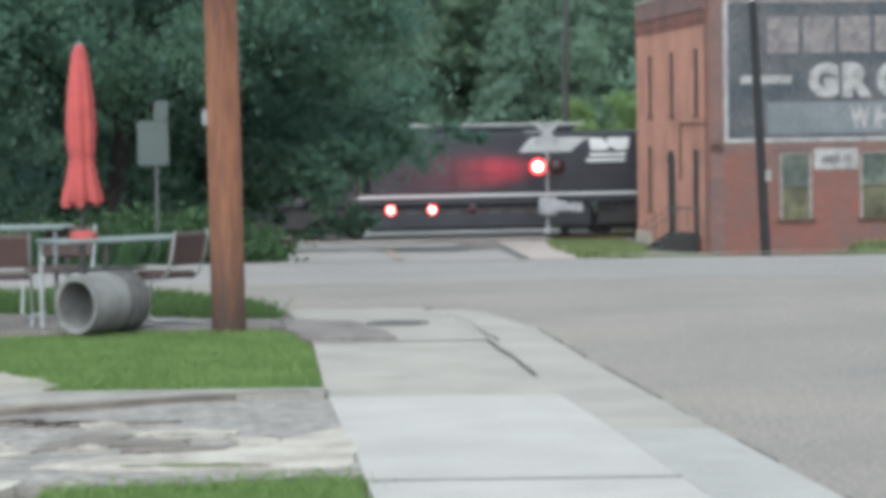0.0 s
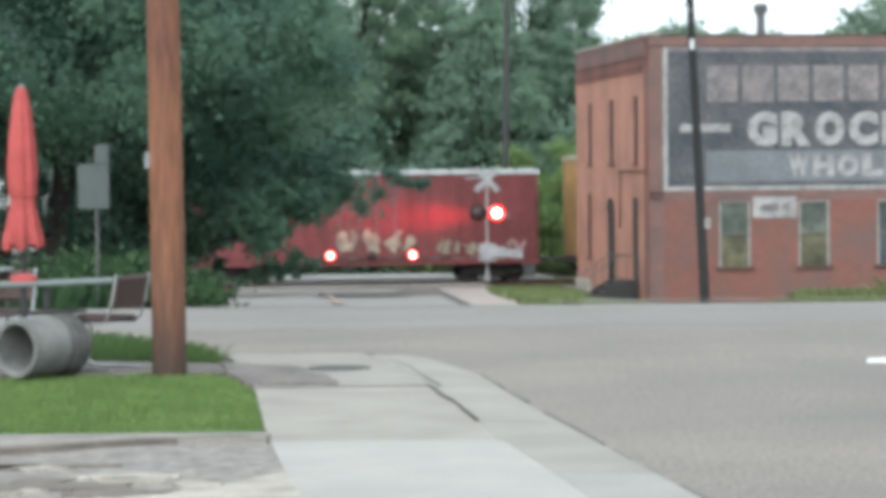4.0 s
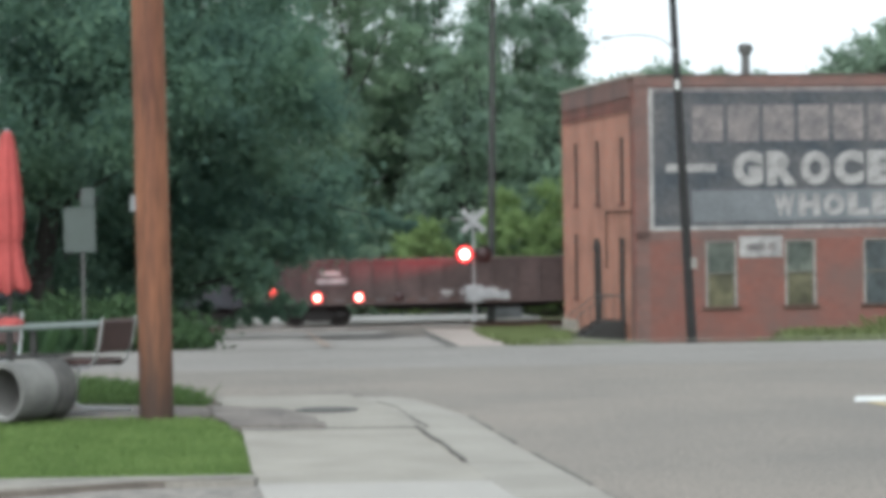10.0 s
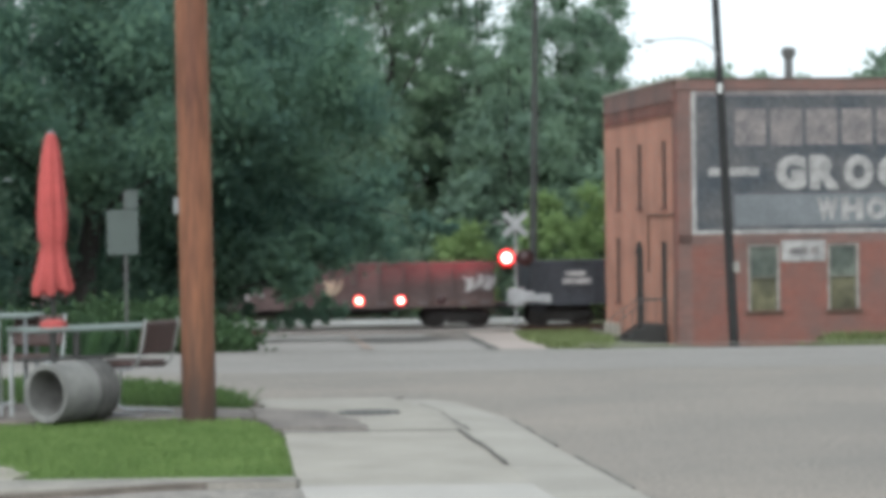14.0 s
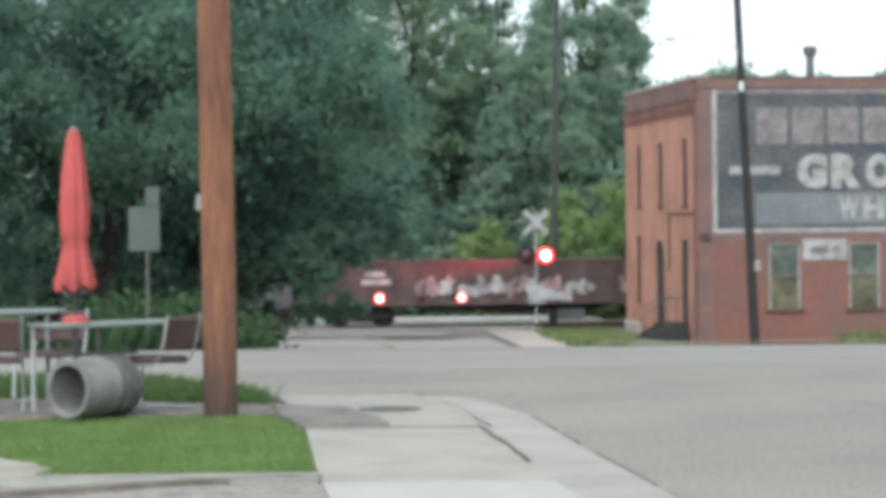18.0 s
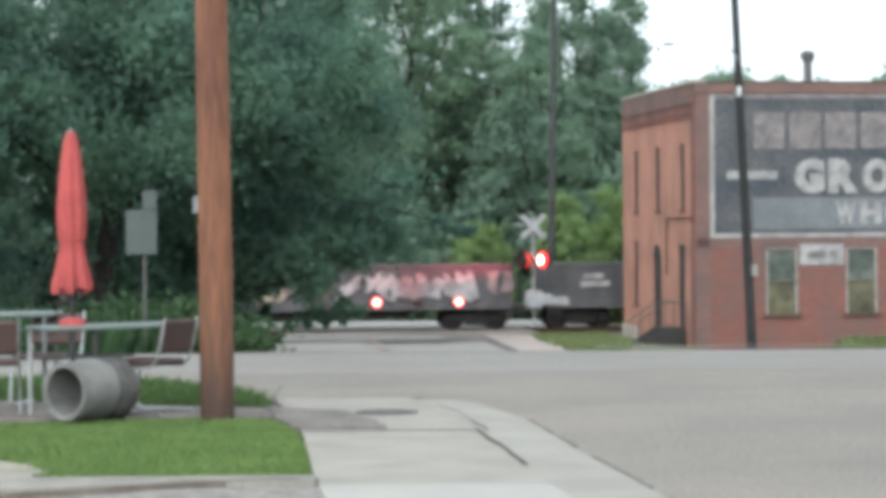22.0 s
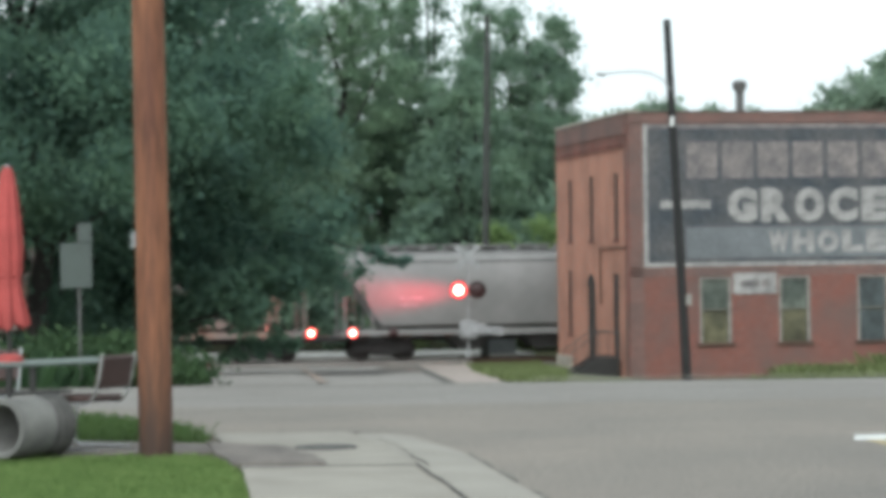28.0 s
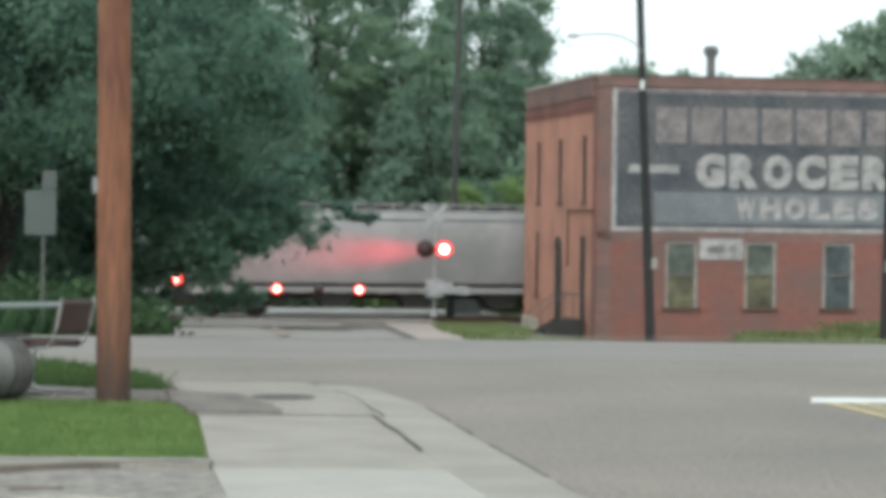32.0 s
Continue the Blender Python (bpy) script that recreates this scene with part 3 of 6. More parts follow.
def build_pavement():
    slabs("sidewalk", WALK_LEFT, KERB_IN, [-5.9, -0.6, 3.4, 7.3, 11.05, 14.66, 18.52, 20.2, 22.1], 0.0, "pale concrete sidewalk slabs with open joints", concrete, newer=new_concrete)
    slabs("kerb", KERB_IN, KERB_OUT, [-5.9, -1.0, 3.0, 6.6, 9.8, 12.9, 15.7, 18.6, 20.6, 21.8], 0.002, "pale concrete kerb and gutter curving round the corner", kerb_concrete, newer=kerb_new)
    # broken edge between slab and kerb
    bm = B()
    rng = random.Random(4)
    pts = [(lerp(0.10, 0.41, k / 12) + rng.uniform(-0.012, 0.012), lerp(18.5, 15.75, k / 12)) for k in range(13)]
    for (xa, ya), (xb, yb) in zip(pts, pts[1:]):
        w = rng.uniform(0.004, 0.012)
        slab(bm, [(xa - w, ya), (xa + w, ya), (xb + w, yb), (xb - w, yb)], -0.02, 0.016)
    pts = [(0.05, 19.42), (0.09, 19.05), (0.15, 18.75), (0.18, 18.45)]
    for (xa, ya), (xb, yb) in zip(pts, pts[1:]):
        slab(bm, [(xa - 0.008, ya), (xa + 0.008, ya), (xb + 0.008, yb), (xb - 0.008, yb)], -0.02, 0.01)
    pts = [(-0.24, 21.2), (-0.16, 20.85), (-0.05, 20.4), (0.0, 19.95), (0.05, 19.42)]
    for (xa, ya), (xb, yb) in zip(pts, pts[1:]):
        slab(bm, [(xa - 0.003, ya), (xa + 0.003, ya), (xb + 0.003, yb), (xb - 0.003, yb)], -0.02, 0.005)
    solo("sidewalk_crack", bm, crack_mat, "dark open crack between sidewalk and kerb", "crack", "structure")
    bm = B()
    ys = np.arange(-5.5, 21.2, 0.4)
    for ya, yb in zip(ys, ys[1:]):
        xa, xb, w = along(KERB_OUT, ya), along(KERB_OUT, yb), rng.uniform(0.012, 0.06)
        slab(bm, [(xa - 0.002, ya), (xa + w, ya), (xb + w, yb), (xb - 0.002, yb)], -0.06, -0.019)
    solo("gutter_joint", bm, crack_mat, "dark dirty joint between kerb and asphalt", "crack", "structure")
    # manhole
    m = thing("manhole", (-0.66, 20.3, 0.0), "dark iron manhole cover set in concrete", "manhole")
    part("manhole_frame", lathe(B(), [(0.27, -0.02), (0.27, 0.008), (0.24, 0.008), (0.24, -0.02)], 28), iron, m)
    bm = tube(B(), (0, 0, -0.02), (0, 0, 0.006), 0.235, n=28)
    lid = part("manhole_lid", bm, worn_iron, m)
    for k in range(-3, 4):
        part("rib", box(B(), -0.2, 0.2, k * 0.06 - 0.012, k * 0.06 + 0.012, 0.0062, 0.01), worn_iron, lid)
    # gravel by the corner, lot, old walk, driveway, sand
    def patch(name, outline, z, material, label, cat):
        rng = random.Random(len(name))
        pts = []
        for (xa, ya), (xb, yb) in zip(outline, outline[1:] + outline[:1]):
            for k in range(5):
                q = k / 5
                pts.append((lerp(xa, xb, q) + rng.uniform(-0.03, 0.03) * (k > 0), lerp(ya, yb, q) + rng.uniform(-0.03, 0.03) * (k > 0)))
        solo(name, slab(B(), pts, -0.1, z), material, label, cat, "structure")
    patch("gravel_corner", [(-1.75, 20.95), (-1.36, 18.75), (-0.62, 18.62), (-0.72, 19.4), (-1.1, 20.5)], 0.016, gravel, "loose grey gravel at the sidewalk corner", "gravel")
    patch("lot", [(-12, 20.0), (-1.45, 20.1), (-1.62, 20.95), (-4.4, 22.2), (-12, 22.2)], -0.004, gravel, "grey gravel strip beneath the outdoor tables", "gravel")
    patch("corner_apron", [(-1.75, 22.3), (-1.6, 20.9), (-1.3, 18.9), (-1.28, 18.7), (-1.55, 21.0)], 0.004, old_concrete, "old concrete edge at the corner", "pavement")
    patch("corner_fill", [(-2.25, 22.05), (-0.45, 22.05), (-0.4, 22.7), (-1.5, 23.3), (-2.5, 23.5)], -0.02, asphalt, "worn asphalt filling at the corner", "road")
    patch("old_walk", [(-9, 14.05), (-3.0, 14.25), (-1.7, 14.56), (-0.93, 14.62), (-0.95, 14.93), (-9, 15.0)], 0.03, old_concrete, "weathered concrete edging beside the grass", "pavement")
    patch("driveway", [(-9, 11.0), (-2.4, 11.0), (-0.50, 11.3), (-0.60, 12.1), (-0.90, 14.6), (-9, 14.1)], -0.006, drive_gravel, "grey gravel driveway with muddy patches", "driveway")
    patch("sand_patch", [(-2.2, 11.65), (-1.9, 12.0), (-1.3, 12.2), (-0.72, 13.1), (-0.60, 12.1), (-0.62, 11.55), (-1.6, 11.5)], 0.004, sandy, "pale sandy patch on the driveway", "sand")
    patch("sand_patch", [(-4.2, 11.6), (-2.6, 11.95), (-2.3, 12.2), (-3.4, 12.4), (-5.5, 12.2)], 0.004, sandy, "pale sandy patch on the driveway", "sand")
    patch("sand_patch", [(-6, 10.0), (-2.3, 10.2), (-2.15, 11.2), (-3.0, 11.5), (-6, 11.5)], 0.003, sandy, "pale sandy patch on the driveway", "sand")
    # shadow line of the old walk's ledge, painted as a thin brown strip
    patch("mud_line", [(-4.5, 13.3), (-2.79, 13.9), (-1.7, 14.54), (-1.05, 14.66), (-1.05, 14.69), (-1.75, 14.60), (-2.82, 13.98), (-4.5, 13.42)], 0.034, mud, "brown line along the old concrete, the ledge's shadow put into colour", "crack")
    patch("mud_patch", [(-1.75, 11.62), (-1.5, 11.7), (-1.2, 11.68), (-1.0, 11.6), (-1.3, 11.57)], 0.008, soil, "dark muddy patch on the driveway", "earth")
    patch("mud_patch", [(-2.3, 12.2), (-2.0, 12.5), (-1.85, 12.9), (-2.1, 13.0), (-2.3, 12.6)], 0.001, mud, "brown muddy patch on the driveway", "earth")
    rng = random.Random(17)
    for k in range(16):
        x, y, w, d = rng.uniform(-3.2, -0.9), rng.uniform(11.75, 13.9), rng.uniform(0.12, 0.34), rng.uniform(0.06, 0.2)
        ring = [(x + w * math.cos(a) * rng.uniform(0.6, 1.1), y + d * math.sin(a) * rng.uniform(0.6, 1.1)) for a in np.arange(0, 6.2, 0.7)]
        if k % 2:
            patch("sand_patch", ring, 0.009, sandy, "pale sandy patch on the driveway", "sand")
        else:
            patch("mud_patch", ring, 0.007, mud, "brown muddy patch on the driveway", "earth")
    patch("bare_earth", [(-7, 15.05), (-2.9, 15.1), (-2.75, 15.7), (-3.3, 16.6), (-7, 17.3)], -0.01, earth, "bare trodden earth beside the grass", "earth")


def blades(outline, count, height, width, z=None, seed=1, ragged=0.08):
    """Blades of grass inside an outline."""
    rng = np.random.default_rng(seed)
    xs, ys = [p[0] for p in outline], [p[1] for p in outline]
    verts, faces, got = [], [], 0
    while got < count:
        x, y = rng.uniform(min(xs), max(xs)), rng.uniform(min(ys), max(ys))
        px, py = x + rng.normal(0, ragged), y + rng.normal(0, ragged)
        inside, j = False, len(outline) - 1
        for i in range(len(outline)):
            (xi, yi), (xj, yj) = outline[i], outline[j]
            if (yi > py) != (yj > py) and px < (xj - xi) * (py - yi) / (yj - yi) + xi:
                inside = not inside
            j = i
        if not inside:
            continue
        got += 1
        a, h, w = rng.uniform(0, 6.283), height * rng.uniform(0.5, 1.25), width * rng.uniform(0.7, 1.3)
        dx, dy = math.cos(a) * w, math.sin(a) * w
        lx, ly = rng.normal(0, 0.45) * h, rng.normal(0, 0.45) * h
        g = gz(x, y) - 0.06 if z is None else z
        k = len(verts)
        verts += [(x - dx, y - dy, g), (x + dx, y + dy, g), (x + lx + dx * 0.5, y + ly + dy * 0.5, g + h), (x + lx - dx * 0.5, y + ly - dy * 0.5, g + h * 0.93)]
        faces.append((k, k + 1, k + 2, k + 3))
    return verts, faces


def grass(name, outline, count, height, width, label, material, seed, z=None, ragged=0.08):
    me = bpy.data.meshes.new(name)
    v, f = blades(outline, count, height, width, z, seed, ragged)
    me.from_pydata(v, [], f)
    me.materials.append(material)
    return tagged(new(name, me), label, "grass", kind="stuff")


def build_grass():
    lawn = [(-6.0, 17.4), (-3.2, 16.8), (-2.85, 15.6), (-2.6, 15.0), (-0.98, 14.98), (-1.14, 17.0), (-1.42, 19.6), (-2.0, 20.2), (-4.2, 19.6), (-6.0, 18.6)]
    solo("lawn_soil", slab(B(), lawn, -0.16, -0.05), soil, "dark soil under the grass", "ground", "structure")
    grass("grass_verge", lawn, 42000, 0.05, 0.007, "short bright green grass around the utility pole", grass_leaf, 3, -0.055, 0.05)
    isle = [(-10, 22.2), (-4.45, 22.2), (-1.75, 21.1), (-2.05, 22.9), (-2.5, 23.7), (-3.5, 25.2), (-5, 25.3), (-10, 25.3)]
    solo("island_soil", slab(B(), isle, -0.16, -0.05), soil, "dark soil under the grass", "ground", "structure")
    grass("grass_island", isle, 20000, 0.11, 0.011, "green grass strip between gravel and road", island_leaf, 5, -0.06)
    near = [(-2.02, 9.0), (-2.0, 11.15), (-1.3, 11.35), (-0.56, 11.5), (-0.36, 9.0)]
    solo("near_soil", slab(B(), near, -0.16, -0.045), soil, "dark soil under the grass", "ground", "structure")
    grass("grass_near", near, 16000, 0.05, 0.006, "short green grass beside the sidewalk", grass_leaf, 6, -0.05, 0.04)
    side = [(float(np.interp(y, (34, 36, 50, 70, 97), (1.5, 1.56, 1.72, 2.15, 2.8))) + 0.12, y) for y in (36, 50, 70, 93)]
    grass("grass_crossing", side + [(5.7, 95), (5.75, 88), (5.2, 78), (4.2, 62), (2.85, 42), (2.3, 34.5)], 15000, 0.11, 0.03, "rough pale green grass beside the railway crossing", rough_grass, 8)
    grass("grass_bank", [(9.5, 52), (50, 45), (50, 80), (12, 80), (10.5, 70)], 24000, 0.22, 0.04, "rough grass on the bank below the warehouse", rough_grass, 9)
    grass("grass_wall", [(11.5, 70.0), (34, 73), (34, 79.5), (13, 78.2), (12.2, 76)], 11000, 0.5, 0.05, "pale rough grass along the warehouse wall", rough_grass, 12)
    grass("grass_wall", [(15.5, 73), (34, 75), (34, 80), (15.5, 78.6)], 8000, 0.8, 0.05, "taller pale grass along the warehouse wall", rough_grass, 13)
    grass("grass_wild", [(-30, 31.5), (-4.2, 33.9), (-8.6, 93), (-30, 93)], 16000, 0.5, 0.07, "tall weeds under the trees, shade put into their dark colour", shaded_weed_leaf, 10)


# ---- brick warehouse ----
def walled(bm, length, z0, z1, thick, holes, m):
    """A wall with through openings: holes are (x0, x1, z0, z1)."""
    xs = sorted({0.0, length, *[h[0] for h in holes], *[h[1] for h in holes]})
    zs = sorted({z0, z1, *[h[2] for h in holes], *[h[3] for h in holes]})
    solid = {}
    for i in range(len(xs) - 1):
        for j in range(len(zs) - 1):
            cx, cz = (xs[i] + xs[i + 1]) / 2, (zs[j] + zs[j + 1]) / 2
            solid[i, j] = not any(h[0] < cx < h[1] and h[2] < cz < h[3] for h in holes)

    def quad(*p):
        bm.faces.new([bm.verts.new(m @ Vector(q)) for q in p])
    for (i, j), full in solid.items():
        if not full:
            continue
        a, b, c, d = xs[i], xs[i + 1], zs[j], zs[j + 1]
        quad((a, 0, c), (b, 0, c), (b, 0, d), (a, 0, d))
        quad((b, thick, c), (a, thick, c), (a, thick, d), (b, thick, d))
        if not solid.get((i - 1, j)):
            quad((a, thick, c), (a, 0, c), (a, 0, d), (a, thick, d))
        if not solid.get((i + 1, j)):
            quad((b, 0, c), (b, thick, c), (b, thick, d), (b, 0, d))
        if not solid.get((i, j + 1)):
            quad((a, 0, d), (b, 0, d), (b, thick, d), (a, thick, d))
        if not solid.get((i, j - 1)):
            quad((a, thick, c), (b, thick, c), (b, 0, c), (a, 0, c))
    bmesh.ops.remove_doubles(bm, verts=bm.verts, dist=0.0005)
    return bm


TURN = 8.3
CORNER = (8.0, 81.0, 0.0)
END = 11.3
LONG = 34.0


def letter_mesh(ch, width, height, depth):
    cu = bpy.data.curves.new("glyph", "FONT")
    cu.body, cu.extrude, cu.offset, cu.resolution_u = ch, depth, 0.075, 3
    ob = bpy.data.objects.new("glyph", cu)
    me = bpy.data.meshes.new_from_object(ob)
    bpy.data.objects.remove(ob)
    co = np.array([v.co for v in me.vertices])
    lo, hi = co.min(0), co.max(0)
    for v in me.vertices:
        x, y, z = v.co
        v.co = ((x - lo[0]) / (hi[0] - lo[0]) * width, z, (y - lo[1]) / (hi[1] - lo[1]) * height)
    return me


def sash(parent, name, w, z0, z1, x, m, material, label, upper, lower):
    """A sash window set into its opening: frame, two panes, a sill."""
    win = part(name, box(B(), x, x + 0.09, -0.02, 0.1, z0, z1, turn=m), material, parent, label)
    part("frame", box(B(), x + w - 0.09, x + w, -0.02, 0.1, z0, z1, turn=m), material, win)
    part("frame", box(B(), x + 0.09, x + w - 0.09, -0.02, 0.1, z1 - 0.08, z1, turn=m), material, win)
    mid = (z0 + z1) / 2
    part("meeting_rail", box(B(), x + 0.09, x + w - 0.09, 0.02, 0.12, mid - 0.03, mid + 0.03, turn=m), rail_paint, win)
    part("pane", box(B(), x + 0.09, x + w - 0.09, 0.10, 0.115, z0, mid - 0.03, turn=m), lower, win, "dim reflecting window glass")
    part("pane", box(B(), x + 0.09, x + w - 0.09, 0.07, 0.085, mid + 0.03, z1 - 0.08, turn=m), upper, win, "dim reflecting window glass")
    part("sill", box(B(), x - 0.1, x + w + 0.1, -0.12, 0.05, z0 - 0.14, z0, 0.01, turn=m), rust, win, "dull brown stone sill")
    return win


def build_warehouse():
    w = thing("brick_warehouse", CORNER, "two-storey red brick warehouse with a faded painted wall sign", "building", rz=TURN)
    top, base = 6.42, -3.3
    front, left = Matrix.Identity(4), pose(0, END, 0, 0, 0, -90)
    side_windows = [2.45 + 2.83 * k for k in range(11)]
    holes = [(x, x + 1.13, -1.5, 0.78) for x in side_windows]
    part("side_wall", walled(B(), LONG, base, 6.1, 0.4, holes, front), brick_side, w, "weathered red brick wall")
    ends = [(9.28, 0.68, 2.12, 4.42), (5.67, 0.68, 2.12, 4.42), (1.9, 0.68, 2.12, 4.42), (9.44, 0.68, -1.4, 1.0), (5.9, 1.3, -2.15, 0.42), (2.1, 0.95, -2.2, 0.9)]
    holes = [(END - s - wd / 2, END - s + wd / 2, z0, z1) for s, wd, z0, z1 in ends]
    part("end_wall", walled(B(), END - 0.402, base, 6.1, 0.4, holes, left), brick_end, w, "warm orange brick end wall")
    part("rear_wall", box(B(), 0, LONG, END - 0.0, END + 0.4, base, 6.1), brick_end, w)
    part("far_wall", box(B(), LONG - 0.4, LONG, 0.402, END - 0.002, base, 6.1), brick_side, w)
    part("roof", box(B(), 0.402, LONG - 0.402, 0.402, END - 0.002, 5.7, 5.9), old_concrete, w, "flat pale roof")
    # parapet, corbelled cornice, coping
    part("parapet", box(B(), -0.03, LONG, -0.05, 0.36, 6.102, top), sooty_brick, w, "sooty red brick parapet")
    part("parapet", box(B(), -0.10, 0.34, 0.362, END + 0.02, 5.75, top), sooty_brick, w, "dark sooty brick cornice")
    part("parapet", box(B(), -0.06, -0.003, -0.002, END + 0.01, 5.45, 5.748), brick_dark, w)
    part("coping", box(B(), -0.14, 0.40, -0.10, END + 0.06, top + 0.002, top + 0.10, 0.02), stone, w, "pale stone coping")
    part("coping", box(B(), 0.402, LONG, -0.09, 0.40, top + 0.002, top + 0.07, 0.015), coping_tile, w, "dull brown coping tiles")
    for s in np.arange(0.4, END, 0.45):
        part("corbel", box(B(), -0.085, -0.004, s, s + 0.2, 5.25, 5.448), brick_dark, w)
    # corner pier
    part("pier", box(B(), -0.045, -0.003, 0.0, 0.55, base, 5.44), brick_side, w, "darker brick corner pier")
    part("soot_stain", box(B(), 0.03, 0.49, -0.006, -0.001, base, 6.09), sooty_brick, w, "soot-stained brick beside the sign")
    part("foundation", box(B(), -0.16, -0.003, 9.0, END + 0.1, base, -2.25, 0.03), stone, w, "pale stone foundation block")
    # painted sign
    s0, s1, z0, z1 = 0.5, 13.6, 1.14, 6.05
    sign = part("painted_sign", box(B(), s0 + 0.16, s1, -0.008, -0.001, z0 + 0.14, z1 - 0.16), sign_dark, w, "faded dark blue-grey painted sign with pale letters")
    part("border", box(B(), s0, s0 + 0.158, -0.010, -0.001, z0, z1), sign_white, sign, "flaking white painted border")
    part("border", box(B(), s0 + 0.16, s1, -0.010, -0.001, z0, z0 + 0.138), sign_white, sign)
    part("border", box(B(), s0 + 0.16, s1, -0.010, -0.001, z1 - 0.158, z1), sign_faded, sign)
    part("band", box(B(), 2.0, s1 - 0.1, -0.013, -0.0085, 1.42, 2.50), sign_pale, sign, "paler painted band")
    part("dash", box(B(), 1.1, 2.88, -0.014, -0.0085, 3.14, 3.42, 0.002), sign_white, sign)
    rng = random.Random(7)
    for k in range(7):
        x = 2.04 + 1.265 * k
        bm = box(B(), x, x + 1.10 + rng.uniform(-0.04, 0.02), -0.013, -0.0085, 4.17 + rng.uniform(0, 0.05), 5.42)
        part("worn_mark", bm, sign_faded, sign, "worn pale painted block")
    for text, x, pitch, width, za, zb in (("GROCER", 3.46, 1.205, 1.08, 2.64, 3.83), ("WHOLESA", 4.9, 0.885, 0.78, 1.58, 2.36)):
        for k, ch in enumerate(text):
            ob = new("letter", letter_mesh(ch, width, zb - za, 0.003))
            ob.data.materials.append(sign_white)
            ob.location = (x + pitch * k, -0.0165, za)
            ob.parent = sign
    board = part("name_board", box(B(), 3.63, 5.2, -0.04, -0.003, 0.17, 0.90, 0.01), sign_white, w, "peeling white board between the windows")
    part("lettering", box(B(), 3.9, 4.55, -0.044, -0.041, 0.42, 0.64), sign_faded, board)
    part("lettering", box(B(), 4.66, 4.95, -0.044, -0.041, 0.40, 0.66), sign_faded, board)
    for k, x in enumerate(side_windows):
        sash(w, "window", 1.13, -1.5, 0.78, x, pose(0, 0.06, 0), frame_paint, "tall sash window in a peeling cream frame",
             blue_glass if k % 3 == 2 else glass, blue_glass if k % 3 == 2 else yellowish_glass)
    part("sooty_band", box(B(), 0.03, 13.6, -0.006, -0.001, 0.80, 1.136), sooty_brick, w, "soot-stained brick below the sign")
    # end wall openings
    for s, wd, za, zb in ends[:4]:
        x = END - s - wd / 2
        win = part("window", box(B(), x, x + 0.07, 0.02, 0.10, za, zb, turn=left), dark_paint, w, "narrow tall window in deep brick reveal")
        part("frame", box(B(), x + wd - 0.07, x + wd, 0.02, 0.10, za, zb, turn=left), dark_paint, win)
        part("pane", box(B(), x + 0.07, x + wd - 0.07, 0.05, 0.07, za, zb, turn=left), dark_glass, win)
        part("sill", box(B(), x - 0.08, x + wd + 0.08, -0.04, 0.05, za - 0.12, za - 0.002, turn=left), brick_dark, win)
    for s, wd, za, zb in ends[4:]:
        x = END - s - wd / 2
        d = part("door", box(B(), x, x + wd, 0.04, 0.10, za, zb - 0.002, 0.01, turn=left), iron, w, "dark painted timber door in a brick reveal")
        part("door_panel", box(B(), x + 0.12, x + wd - 0.12, 0.015, 0.04, za + 1.3, zb - 0.25, 0.01, turn=left), iron, d)
        part("door_panel", box(B(), x + 0.12, x + wd - 0.12, 0.015, 0.04, za + 0.2, za + 1.15, 0.01, turn=left), iron, d)
        part("handle", tube(B(), left @ Vector((x + 0.1, -0.02, za + 1.0)), left @ Vector((x + 0.1, 0.04, za + 1.0)), 0.03), metal_grey, d)
    bm = B()
    prism(bm, [(-0.65, 0.0), (0.65, 0.0), (0.55, 0.25), (0.32, 0.42), (0.0, 0.48), (-0.32, 0.42), (-0.55, 0.25)], 0, 0.012)
    bm.transform(pose(-0.004, 5.9, 0.42, 0, 0, -90))
    part("door_arch", bm, iron, w, "dark arched panel over the door")
    bm = bent(B(), [(-0.08, 0.3, 1.83), (-0.08, 4.07, 1.83), (-0.08, 4.09, -0.2)], 0.03)
    part("conduit", bm, rust, w, "dark iron conduit across the wall")
    # steps and landing with railings
    st = thing("entrance_steps", tuple(Vector(CORNER) + Matrix.Rotation(radians(TURN), 3, "Z") @ Vector((-0.05, 2.1, -2.53))), "dark iron entrance steps with a railing beside the wall", "steps", rz=TURN)
    for y in (-0.75, 0.69):
        part("stringer", prism(B(), [(-1.75, -0.6), (-1.75, -0.08), (-0.75, 0.56), (-0.03, 0.56), (-0.03, -0.6)], y, y + 0.06), iron, st, "dark solid side of the steps")
    part("landing", box(B(), -0.78, -0.03, -0.68, 0.68, 0.50, 0.55, 0.01), iron, st)
    for k in range(4):
        part("tread", box(B(), -1.08 - 0.25 * k, -0.80 - 0.25 * k, -0.68, 0.68, 0.34 - 0.16 * k, 0.38 - 0.16 * k), iron, st)
        part("riser", box(B(), -0.82 - 0.25 * k, -0.80 - 0.25 * k, -0.68, 0.68, 0.381 - 0.16 * k, 0.499 - 0.16 * k), iron, st)
    for y in (-0.72, 0.72):
        part("handrail", bent(B(), [(-1.75, y, 0.72), (-0.75, y, 1.42), (-0.05, y, 1.42)], 0.02), worn_iron, st)
        for x, z in ((-1.72, 0.72), (-1.25, 1.07), (-0.75, 1.42), (-0.08, 1.42)):
            part("post", tube(B(), (x, y, z - 0.9), (x, y, z), 0.012), worn_iron, st)
    # roof vents
    at = Vector(CORNER) + Matrix.Rotation(radians(TURN), 3, "Z") @ Vector((5.25, 4.3, 0))
    v = thing("roof_vent", (at.x, at.y, 5.9), "grey metal roof vent with a flared cap", "vent")
